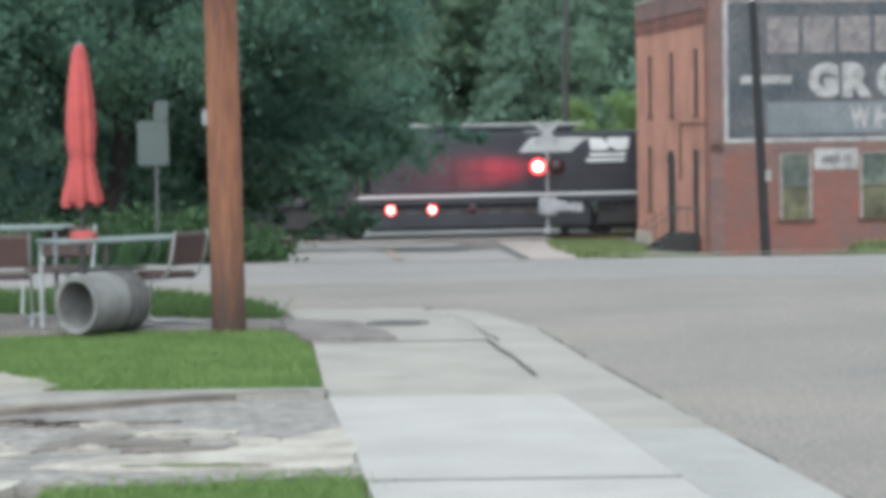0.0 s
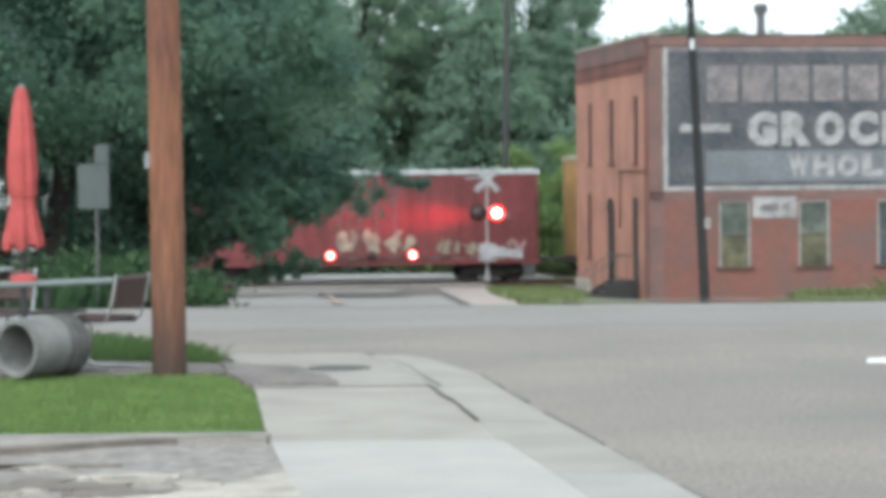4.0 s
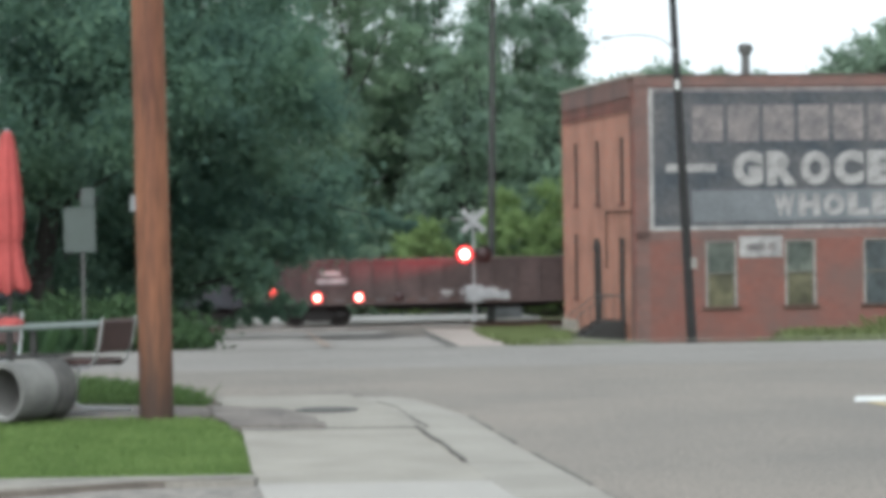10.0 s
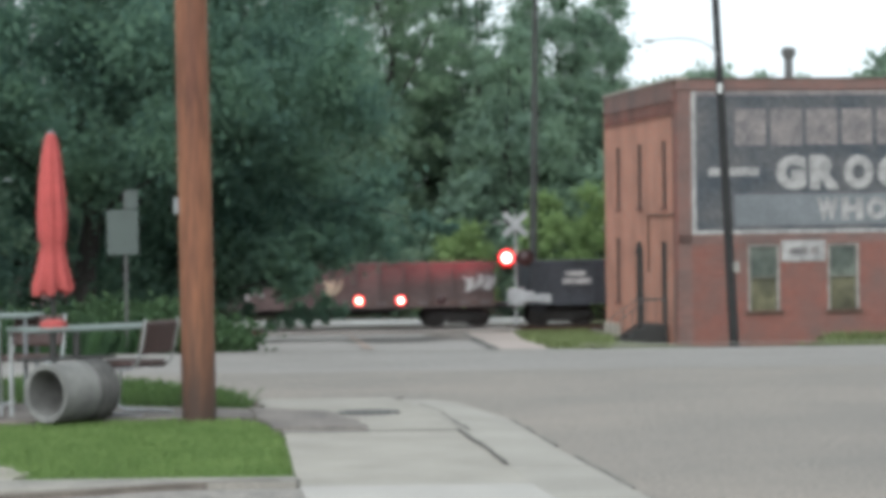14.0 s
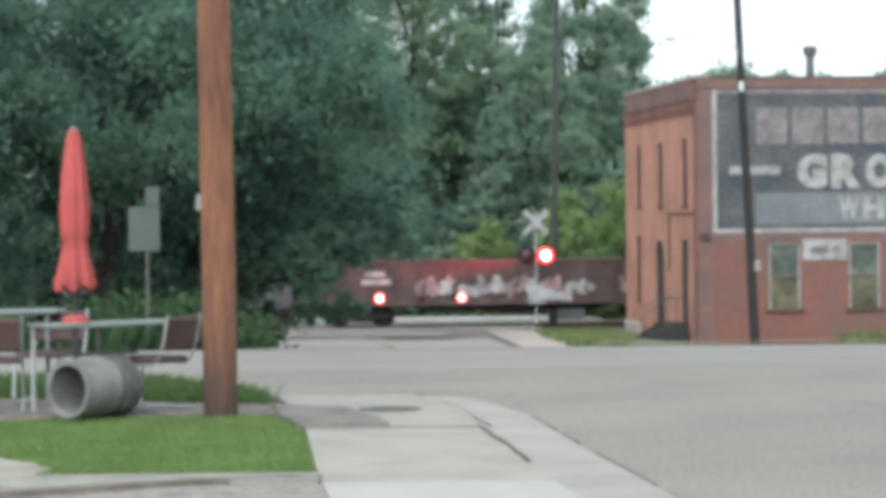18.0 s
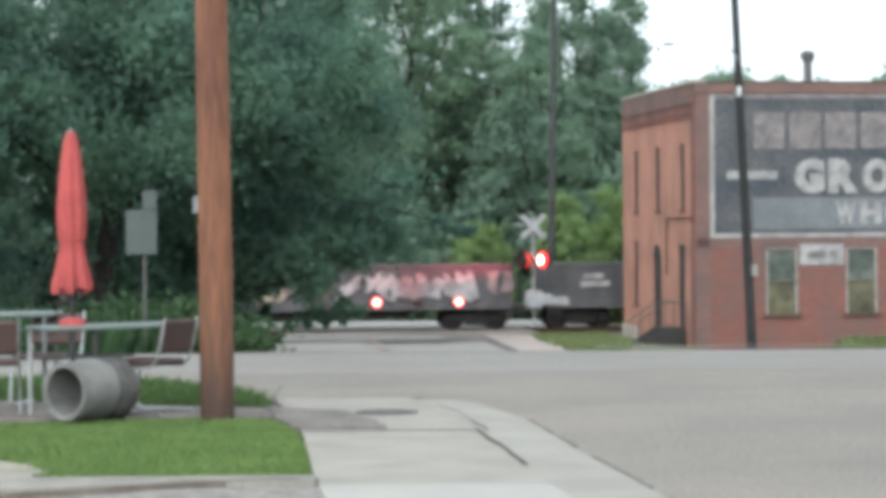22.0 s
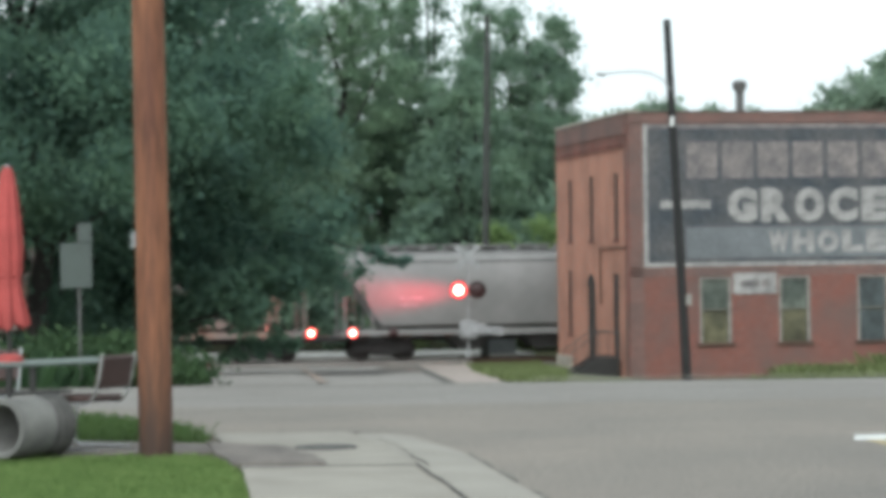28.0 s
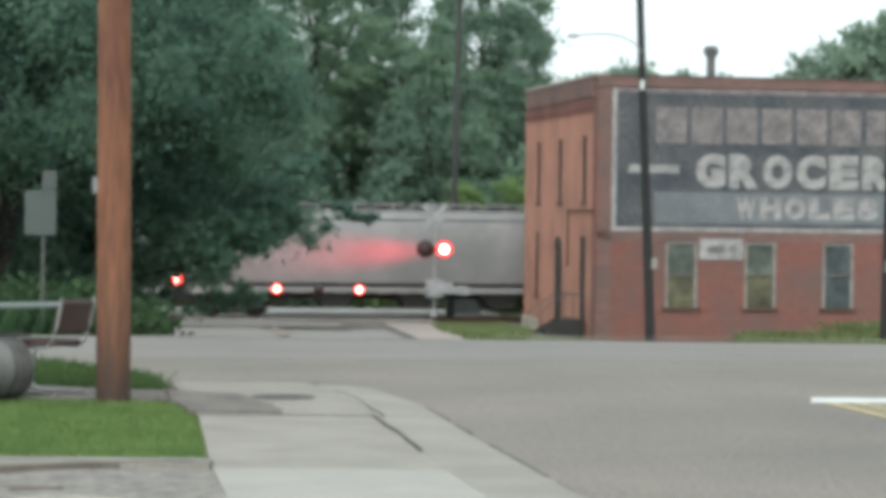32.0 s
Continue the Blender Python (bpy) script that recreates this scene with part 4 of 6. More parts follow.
    part("flue", lathe(B(), [(0.34, 0.0), (0.30, 0.25), (0.17, 0.75), (0.15, 1.55)], 16), worn_iron, v, smooth=True)
    part("cap", lathe(B(), [(0.14, 1.5), (0.26, 1.68), (0.27, 1.86), (0.18, 1.95), (0.0, 1.97)], 16), worn_iron, v, smooth=True)
    return w


# ---- corner by the sidewalk ----
def build_utility_pole():
    p = thing("utility_pole", (-2.08, 20.0, -0.3), "brown wooden utility pole standing in the grass", "utility pole")
    bm, rng = B(), random.Random(3)
    n, rings = 22, []
    for k in range(25):
        z = k * 0.45
        r = lerp(0.146, 0.118, k / 24)
        rings.append([bm.verts.new((r * (1 + 0.03 * noise.noise((math.cos(i) * 2, math.sin(i) * 2, z * 0.4))) * math.cos(2 * math.pi * i / n) - 0.0055 * z,
                                    r * math.sin(2 * math.pi * i / n), z)) for i in range(n)])
    for a, b in zip(rings, rings[1:]):
        for i in range(n):
            bm.faces.new((a[i], a[(i + 1) % n], b[(i + 1) % n], b[i]))
    bm.faces.new(rings[-1])
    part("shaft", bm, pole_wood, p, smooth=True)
    part("tag", box(B(), -0.19, -0.135, -0.03, 0.03, 2.02, 2.16, 0.005), metal_grey, p, "small metal tag")


def chair(at, rz, label):
    c = thing("metal_chair", at, label, "chair", "chairs round the table", rz=rz)
    for y in (-0.24, 0.24):
        pts = [(0.28, y, 0.02), (-0.22, y, 0.02), (-0.30, y, 0.06), (-0.26, y, 0.38), (-0.20, y, 0.41), (0.18, y, 0.41), (0.25, y, 0.46), (0.30, y, 0.60), (0.345, y, 0.83)]
        part("leg", bent(B(), [(-p[0], p[1], p[2]) for p in pts], 0.012), chrome, c, "bent chrome tube")
    part("seat", box(B(), -0.22, 0.26, -0.24, 0.24, 0.42, 0.47, 0.02), vinyl, c, "brown vinyl seat")
    bm = box(B(), -0.02, 0.03, -0.24, 0.24, 0, 0.29, 0.02)
    bm.transform(pose(-0.27, 0, 0.53, 0, -12, 0))
    part("backrest", bm, vinyl, c, "brown vinyl backrest")
    return c


def build_table():
    # concrete pipe as a table base
    p = thing("concrete_pipe", (-3.27, 19.62, 0.25), "grey concrete drain pipe lying as a table base", "concrete pipe", rz=56)
    bm = lathe(B(), [(0.195, 0.0), (0.202, -0.01), (0.24, -0.01), (0.249, 0.01), (0.249, 0.40), (0.195, 0.40), (0.195, 0.0)], 30)
    bm.transform(pose(0, 0, 0, 0, 90, 0))
    bm.transform(pose(-0.05, 0, 0, 0, 0, 0))
    part("barrel", bm, pipe_concrete, p, smooth=True)
    bm = lathe(B(), [(0.196, 0.402), (0.236, 0.402), (0.238, 0.44), (0.262, 0.47), (0.262, 0.62), (0.21, 0.62), (0.2, 0.44), (0.196, 0.402)], 30)
    bm.transform(pose(-0.05, 0, 0) @ pose(0, 0, 0, 0, 90, 0))
    part("bell_end", bm, stained_concrete, p, "dark stained bell end", smooth=True)
    part("plug", tube(B(), (0.50, 0, 0), (0.54, 0, 0), 0.2, n=20), mud, p, "brown disc closing the bore of the pipe")
    t = thing("outdoor_table", (-3.12, 20.5, 0.0), "long thin outdoor table on dark posts", "table", rz=36)
    part("tabletop", box(B(), -0.6, 0.82, -0.3, 0.3, 0.735, 0.765, 0.008), table_green, t, "thin pale green tabletop")
    for x, y in ((-0.42, -0.25), (-0.2, -0.25)):
        part("leg", tube(B(), (x, y, 0.524), (x, y, 0.735), 0.03), iron, t)
    part("base_board", box(B(), -0.72, 0.10, -0.40, -0.14, 0.502, 0.524, 0.006), iron, t, "dark thin board lying on the pipe")
    part("leg", tube(B(), (-0.56, 0.27, 0.0), (-0.56, 0.27, 0.735), 0.02), galv, t, "pale painted tube leg")
    # closed umbrella
    u = thing("patio_umbrella", (-3.38, 20.5, 0.765), "closed red patio umbrella standing through the table", "umbrella")
    part("pole", tube(B(), (0, 0, -0.5), (0, 0, 1.67), 0.019), iron, u)
    part("collar", lathe(B(), [(0.0, 0.0), (0.12, 0.0), (0.12, 0.04), (0.05, 0.065), (0.0, 0.065)], 18), canvas_red, u, "red collar on the tabletop")
    bm, n, loops = B(), 40, []
    for z, r, f in ((0.295, 0.145, 0.24), (0.355, 0.15, 0.2), (0.555, 0.115, 0.12), (0.715, 0.098, 0.08), (0.755, 0.112, 0.1), (0.985, 0.122, 0.1), (1.235, 0.105, 0.1), (1.485, 0.078, 0.08), (1.615, 0.058, 0.05), (1.665, 0.035, 0.0), (1.685, 0.008, 0.0)):
        loops.append([bm.verts.new((r * (1 + f * math.sin(8 * 2 * math.pi * k / n + z)) * math.cos(2 * math.pi * k / n), r * (1 + f * math.sin(8 * 2 * math.pi * k / n + z)) * math.sin(2 * math.pi * k / n), z + (0.03 * math.sin(5 * 2 * math.pi * k / n) if z < 0.33 else 0))) for k in range(n)])
    for a, b in zip(loops, loops[1:]):
        for k in range(n):
            bm.faces.new((a[k], a[(k + 1) % n], b[(k + 1) % n], b[k]))
    part("canopy", bm, canvas_red, u, "folded red canvas", smooth=True)
    part("tie", lathe(B(), [(0.104, 0.72), (0.112, 0.735), (0.104, 0.75)], 20), canvas_red, u)
    part("finial", lathe(B(), [(0.03, 1.67), (0.028, 1.69), (0.0, 1.70)], 12), metal_grey, u)
    chair((-2.72, 20.45, 0.0), 152, "chrome tube chair with brown vinyl back at the table end")
    chair((-4.10, 20.55, 0.0), 100, "chrome tube chair with brown vinyl back beside the table")
    chair((-3.80, 21.6, 0.0), -100, "chrome tube chair with brown vinyl back behind the table")
    b = thing("outdoor_table", (-4.5, 21.9, 0.0), "dark green thin table behind the chairs", "table", rz=0)
    part("tabletop", box(B(), -1.2, 0.75, -0.35, 0.35, 0.80, 0.83, 0.008), table_green, b)
    for x, y in ((-1.1, -0.3), (0.68, -0.3), (-1.1, 0.3), (0.68, 0.3)):
        part("leg", tube(B(), (x, y, 0), (x, y, 0.8), 0.02), metal_grey, b)


def build_street_sign():
    s = thing("street_sign", (-4.85, 36.2, gz(-4.85, 36.2) - 0.05), "grey back of a road sign on a thin steel post", "road sign")
    part("post", tube(B(), (0, 0, 0), (0, 0, 2.49), 0.024), worn_iron, s)
    part("plate", box(B(), -0.28, 0.20, -0.045, -0.035, 1.52, 2.2, 0.004), sign_back, s, "bare grey metal sign back")
    part("plate", box(B(), 0.0, 0.20, -0.045, -0.035, 2.21, 2.5, 0.004), sign_back, s, "small bare grey sign back")
    for z in (1.7, 2.1):
        part("bolt", tube(B(), (0, -0.055, z), (0, -0.03, z), 0.015), iron, s)


def build_dark_poles():
    for x, y, lean, h, lab in ((7.58, 62.0, -2.55, 7.73 - gz(7.58, 62.0), "dark weathered utility pole before the warehouse"), (13.85, 62.5, 1.0, 13.0, "dark utility pole on the grass bank")):
        g = gz(x, y)
        p = thing("power_pole", (x, y, g - 0.3), lab, "utility pole")
        part("shaft", tube(B(), (0, 0, 0), (math.tan(radians(lean)) * h, 0, h + 0.3), 0.135, 0.095, 14), dark_wood, p, smooth=True)
        part("bracket", box(B(), -0.03, 0.12, -0.19, -0.1, 2.32, 2.6, 0.01), frame_paint, p, "pale meter box")
        part("insulator", tube(B(), (-0.33, -0.12, 7.0), (-0.33, -0.12, 7.25), 0.06), white_paint, p) if lean < 0 else None
        if lean < 0:
            part("lamp_arm", bent(B(), [(-0.34, -0.1, 6.2 - g), (-0.61, -0.1, 6.49 - g), (-0.9, -0.1, 6.62 - g), (-1.3, -0.1, 6.68 - g), (-1.71, -0.1, 6.66 - g), (-2.05, -0.1, 6.62 - g)], 0.022, 6), galv, p, "thin curved lamp arm")
            part("lamp_head", box(B(), -2.3, -2.02, -0.18, -0.02, 6.56 - g, 6.66 - g, 0.03), galv, p, "small grey lamp head")
    x, y = 3.8, 102.5
    p = thing("power_pole", (x, y, -3.0), "dark utility pole behind the railway", "utility pole")
    part("shaft", tube(B(), (0, 0, 0), (0.3, 0, 15), 0.19, 0.11, 14), grey_wood, p, smooth=True)



# ---- railway ----
RAIL_Z = -2.60
TRACK = (2.95, 97.6)
SPEED = 10.52
TU = (math.cos(radians(TURN)), math.sin(radians(TURN)))


def on_track(s, across=0.0, z=0.0):
    return (TRACK[0] + TU[0] * s - TU[1] * across, TRACK[1] + TU[1] * s + TU[0] * across, RAIL_Z + z)


def build_track():
    bed = thing("railway_track", on_track(0), "railway track on grey ballast", "railway track", kind="structure", rz=TURN)
    bm = B()
    prism(bm, [(-2.6, -0.65), (2.6, -0.65), (1.7, -0.17), (-1.7, -0.17)], -160, 160)
    bm.transform(pose(0, 0, 0, 0, 0, 90))
    part("ballast", bm, ballast, bed, "grey stone ballast")
    for y in (-0.755, 0.755):
        bm = prism(B(), [(-0.07, -0.17), (0.07, -0.17), (0.03, -0.14), (0.012, -0.12), (0.012, -0.05), (0.036, -0.035), (0.036, 0.0), (-0.036, 0.0), (-0.036, -0.035), (-0.012, -0.05), (-0.012, -0.12), (-0.03, -0.14)], -160, 160)
        bm.transform(pose(0, y, 0, 0, 0, 90))
        part("rail", bm, rust, bed, "rusty steel rail")
    me = mesh_of(box(B(), -0.115, 0.115, -1.3, 1.3, -0.30, -0.155, 0.01), "tie", dark_wood)
    for k in range(-60, 61):
        if -9.5 < k * 0.55 < -1.0:
            continue
        ob = new("tie", me)
        ob.parent, ob.location = bed, (k * 0.55, 0, 0)
    # crossing panels between and beside the rails
    for y0, y1 in ((-2.4, -0.83), (-0.68, 0.68), (0.83, 2.4)):
        part("crossing_panel", box(B(), -10.5, -0.4, y0, y1, -0.30, -0.008, 0.01), street_asphalt, bed, "worn asphalt crossing panel")


# ---- crossing signals ----
LENSES = {"left": [], "right": []}


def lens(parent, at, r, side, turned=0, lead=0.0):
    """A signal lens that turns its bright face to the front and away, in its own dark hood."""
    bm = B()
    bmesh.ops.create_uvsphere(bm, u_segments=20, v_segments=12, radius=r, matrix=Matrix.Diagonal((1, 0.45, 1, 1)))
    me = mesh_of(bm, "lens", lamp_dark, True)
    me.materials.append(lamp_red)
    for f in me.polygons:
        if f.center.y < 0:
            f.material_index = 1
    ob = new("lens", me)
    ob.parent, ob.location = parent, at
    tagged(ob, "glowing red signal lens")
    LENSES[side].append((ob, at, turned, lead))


def flasher(parent, x, z, side):
    h = part("flasher", lathe(B(), [(0.0, 0.16), (0.12, 0.15), (0.19, 0.05), (0.19, 0.0)], 20), iron, parent, "black round flasher housing", smooth=True)
    h.matrix_basis = pose(x, -0.22, z, 90)
    bm = lathe(B(), [(0.19, 0.0), (0.34, 0.0), (0.34, 0.012), (0.19, 0.012)], 26)
    bm.transform(pose(x, -0.26, z, 90))
    part("backboard", bm, dark_paint, parent, "black round backboard")
    bm, n, loops = B(), 16, []
    for y in (-0.27, -0.52):
        loops.append([bm.verts.new((x + 0.32 * math.cos(a), y + (0.1 if y < -0.4 and math.sin(a) < 0 else 0), z + 0.32 * math.sin(a))) for a in [radians(-20 + 220 * k / n) for k in range(n + 1)]])
    for k in range(n):
        bm.faces.new((loops[0][k], loops[0][k + 1], loops[1][k + 1], loops[1][k]))
    bmesh.ops.solidify(bm, geom=bm.faces[:], thickness=0.006)
    part("visor", bm, dark_paint, parent, "black visor")
    bm = lathe(B(), [(0.0, 0.14), (0.12, 0.13), (0.16, 0.05), (0.2, 0.0), (0.30, 0.0)], 20)
    bm.transform(pose(x, 0.10, z, -90))
    part("rear_flasher", bm, iron, parent, smooth=True)
    # lens drawn large, so its red rim stands in for the halo on the backboard
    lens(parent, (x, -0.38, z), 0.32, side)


def build_signal(x, y, arm, far=False):
    g = -2.45 if not far else -2.75
    lab = "railway crossing signal with crossbuck, red flashers and lowered gate" if not far else "railway crossing signal with lowered gate beyond the track"
    s = thing("crossing_signal", (x, y, g), lab, "crossing signal", rz=180 if far else 0)
    part("footing", box(B(), -0.2, 0.2, -0.2, 0.2, -0.5, -0.05, 0.02), concrete, s)
    part("mast", tube(B(), (0, 0, 0.1), (0, 0, 4.45), 0.05), buck_white, s, "silver painted mast", smooth=True)
    part("mast_base", lathe(B(), [(0.14, 0.12), (0.14, 0.16), (0.08, 0.35), (0.055, 0.5)], 16), buck_white, s, smooth=True)
    for a in (45, -45):
        bm = box(B(), -0.62, 0.62, -0.02, 0.0, -0.115, 0.115, 0.004)
        bm.transform(pose(0, -0.07 - (0.025 if a > 0 else 0), 4.03) @ pose(0, 0, 0, 0, a, 0))
        part("crossbuck", bm, buck_white, s, "weathered pale crossbuck board")
    part("crossarm", tube(B(), (-0.5, -0.08, 2.74), (0.5, -0.08, 2.74), 0.035), iron, s)
    if not far:
        flasher(s, -0.36, 2.74, "left")
        flasher(s, 0.36, 2.74, "right")
    if not far:
        part("bracket_bar", box(B(), -0.85, -0.1, 0.0, 0.06, 4.06, 4.12, 0.01), buck_white, s, "pale bracket bar behind the crossbuck")
    # gate mechanism, counterweights, arm
    part("gate_mechanism", box(B(), -0.34, 0.36, -0.36, -0.08, 0.85, 1.55, 0.06), signal_grey, s, "grey gate mechanism housing")
    part("gate_mechanism", box(B(), 0.1, 0.72, -0.40, -0.12, 0.98, 1.42, 0.05), signal_grey, s)
    bm = box(B(), 0.3, 1.35, -0.47, -0.43, 1.02, 1.30, 0.02)
    part("counterweight", bm, signal_grey, s, "pale counterweight arm")
    part("counterweight", box(B(), 0.9, 1.35, -0.60, -0.48, 0.98, 1.32, 0.03), signal_grey, s)
    gate = part("gate_arm", box(B(), -arm, -0.2, -0.45, -0.41, 1.01, 1.055), arm_white, s, "red and white striped gate arm")
    for k in range(int(arm / 0.8)):
        xa = -0.6 - 0.8 * k
        part("stripe", box(B(), xa - 0.4, xa, -0.455, -0.405, 1.006, 1.059), rust, gate)
    return s, gate


def gate_lamp(s, gate, x, side):
    part("lamp_body", box(B(), x - 0.1, x + 0.1, -0.46, -0.40, 1.10, 1.22, 0.01), dark_paint, gate)
    bm = lathe(B(), [(0.15, 0.0), (0.15, 0.02), (0.10, 0.02)], 16)
    bm.transform(pose(x, -0.47, 1.15, 90))
    part("lamp_ring", bm, dark_paint, gate)
    if side == "steady":
        bm = B()
        bmesh.ops.create_cone(bm, cap_ends=True, segments=18, radius1=0.20, radius2=0.18, depth=0.05, matrix=pose(x, -0.50, 1.15, 90))
        part("lamp", bm, tip_red, gate, "glowing red gate lamp")
    else:
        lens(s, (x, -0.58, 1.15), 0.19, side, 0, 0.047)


def build_signals():
    s, gate = build_signal(2.78, 92.0, 6.4)
    gate_lamp(s, gate, -0.12 - 2.78, "right")
    gate_lamp(s, gate, -1.68 - 2.78, "left")
    gate_lamp(s, gate, -3.29 - 2.78, "steady")
    f, fgate = build_signal(-10.6, 103.5, 6.6, True)
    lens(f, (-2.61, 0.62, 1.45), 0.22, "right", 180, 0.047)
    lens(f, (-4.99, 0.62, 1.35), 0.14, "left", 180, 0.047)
    lamp = new("signal_light", bpy.data.lights.new("signal_light", "SPOT"))
    lamp.data.energy, lamp.data.color, lamp.data.spot_size, lamp.data.spot_blend, lamp.data.shadow_soft_size = 900, (1.0, 0.015, 0.06), radians(120), 1.0, 0.12
    lamp.matrix_basis = look((2.42, 92.35, 0.36), (-1.6, 96.2, -0.05)) @ Matrix.Diagonal((1.0, 0.15, 1.0, 1.0))
    case = thing("signal_case", (4.6, 103.8, -2.75), "dark silver signal equipment cabinet beyond the track", "cabinet")
    part("cabinet_body", box(B(), -0.6, 0.6, -0.4, 0.4, 0.0, 1.9, 0.02), metal_grey, case)
    part("cabinet_door", box(B(), -0.5, 0.5, -0.43, -0.402, 0.15, 1.75, 0.01), metal_grey, case)


# ---- the train ----
SHARED = {}


def shared(key, make, material, smooth=False):
    if key not in SHARED:
        SHARED[key] = mesh_of(make(), key.split("/")[0], material, smooth)
    return SHARED[key]


def child(name, me, parent, at=(0, 0, 0), label=""):
    ob = new(name, me)
    ob.parent, ob.location = parent, at
    return tagged(ob, label)


WHEELSETS = []


def wheel_mesh():
    bm = lathe(B(), [(0.0, -0.05), (0.12, -0.06), (0.14, -0.02), (0.33, -0.01), (0.36, -0.06), (0.42, -0.06), (0.425, 0.04), (0.45, 0.05), (0.45, 0.07), (0.3, 0.07), (0.0, 0.05)], 22)
    bm.transform(pose(0, 0, 0, 90))
    return bm


def wheelset():
    bm = wheel_mesh()
    bm.transform(pose(0, -0.755, 0))
    other = bpy.data.meshes.new("half")
    bm.to_mesh(other)
    other.transform(pose(0, 0, 0, 0, 0, 180))
    bm.from_mesh(other)
    bpy.data.meshes.remove(other)
    return tube(bm, (0, -0.7, 0), (0, 0.7, 0), 0.08)


def side_frame():
    bm = prism(B(), [(-1.15, 0.36), (-1.15, 0.62), (-0.6, 0.66), (-0.35, 0.80), (0.35, 0.80), (0.6, 0.66), (1.15, 0.62), (1.15, 0.36), (0.7, 0.40), (0.4, 0.20), (-0.4, 0.20), (-0.7, 0.40)], -0.08, 0.08)
    for x in (-0.12, 0.0, 0.12):
        tube(bm, (x, 0, 0.28), (x, 0, 0.72), 0.05, n=8)
    for x in (-0.9, 0.9):
        box(bm, x - 0.14, x + 0.14, -0.14, 0.05, 0.34, 0.62, 0.02)
    return bm


def truck(car, x, wide=1.0):
    t = child("truck", shared("bolster", lambda: box(B(), -0.2, 0.2, -1.0, 1.0, 0.5, 0.85, 0.03), truck_iron), car, (x, 0, 0), "dark cast steel truck")
    for y in (-1.0, 1.0):
        child("side_frame", shared("side_frame", side_frame, truck_iron), t, (0, y, 0))
    for ax in (-0.9, 0.9):
        w = child("wheelset", shared("wheelset", wheelset, wheel_steel, True), t, (ax, 0, 0.45), "dark steel wheelset")
        WHEELSETS.append((w, car, (ax, 0, 0.45)))
    return t


def couplers(car, half):
    for sgn in (-1, 1):
        part("coupler", box(B(), min(sgn * (half - 0.5), sgn * (half + 0.42)), max(sgn * (half - 0.5), sgn * (half + 0.42)), -0.12, 0.12, 0.74, 0.98, 0.03), iron, car, "dark steel coupler")


def ladder(car, x, y, z0, z1, material, w=0.42):
    bm = B()
    for dx in (-w / 2, w / 2):
        tube(bm, (x + dx, y, z0), (x + dx, y, z1), 0.016, n=6)
    z = z0 + 0.1
    while z < z1:
        tube(bm, (x - w / 2, y, z), (x + w / 2, y, z), 0.012, n=6)
        z += 0.38
    part("ladder", bm, material, car)


def marks(car, spots, y, material, label):
    for x, z, w, h in spots:
        part("marking", box(B(), x, x + w, y - 0.006, y, z, z + h), material, car, label)


def scrawl(car, x0, x1, z0, z1, y, seed, mats, density=1.0):
    """Sprayed letter shapes on a car side: bent strokes, each a thin patch of paint."""
    rng = random.Random(seed)
    x, k = x0, 0
    while x < x1:
        wide = rng.uniform(0.7, 1.3)
        if rng.random() < min(1.0, 0.55 * density):
            m, h = rng.choice(mats), (z1 - z0) * rng.uniform(0.65, 1.0)
            zb = z0 + rng.uniform(0, z1 - z0 - h)
            for i in range(rng.randint(3, 5)):
                u, w = x + wide * (i + rng.uniform(0.0, 0.6)) / 5, rng.uniform(0.05, 0.11) + 0.05 * min(density, 2.0)
                a, b = zb + rng.uniform(0, 0.3) * h, zb + h - rng.uniform(0, 0.35) * h
                bow, lean = rng.uniform(-0.22, 0.22), rng.uniform(-0.3, 0.3)
                n, lft, rgt = 5, [], []
                for j in range(n + 1):
                    q = j / n
                    cx = u + lean * q + bow * math.sin(math.pi * q)
                    hw = w * (0.6 + 0.4 * math.sin(math.pi * q))
                    lft.append((cx - hw, lerp(a, b, q)))
                    rgt.append((cx + hw, lerp(a, b, q) + 0.06 * lean))
                dy = 0.0009 * (k % 11)
                part("spray_paint", prism(B(), lft + rgt[::-1], y - 0.004 - dy, y - 0.001), m, car, "pale spray paint")
                k += 1
        x += wide * rng.uniform(0.75, 1.05)


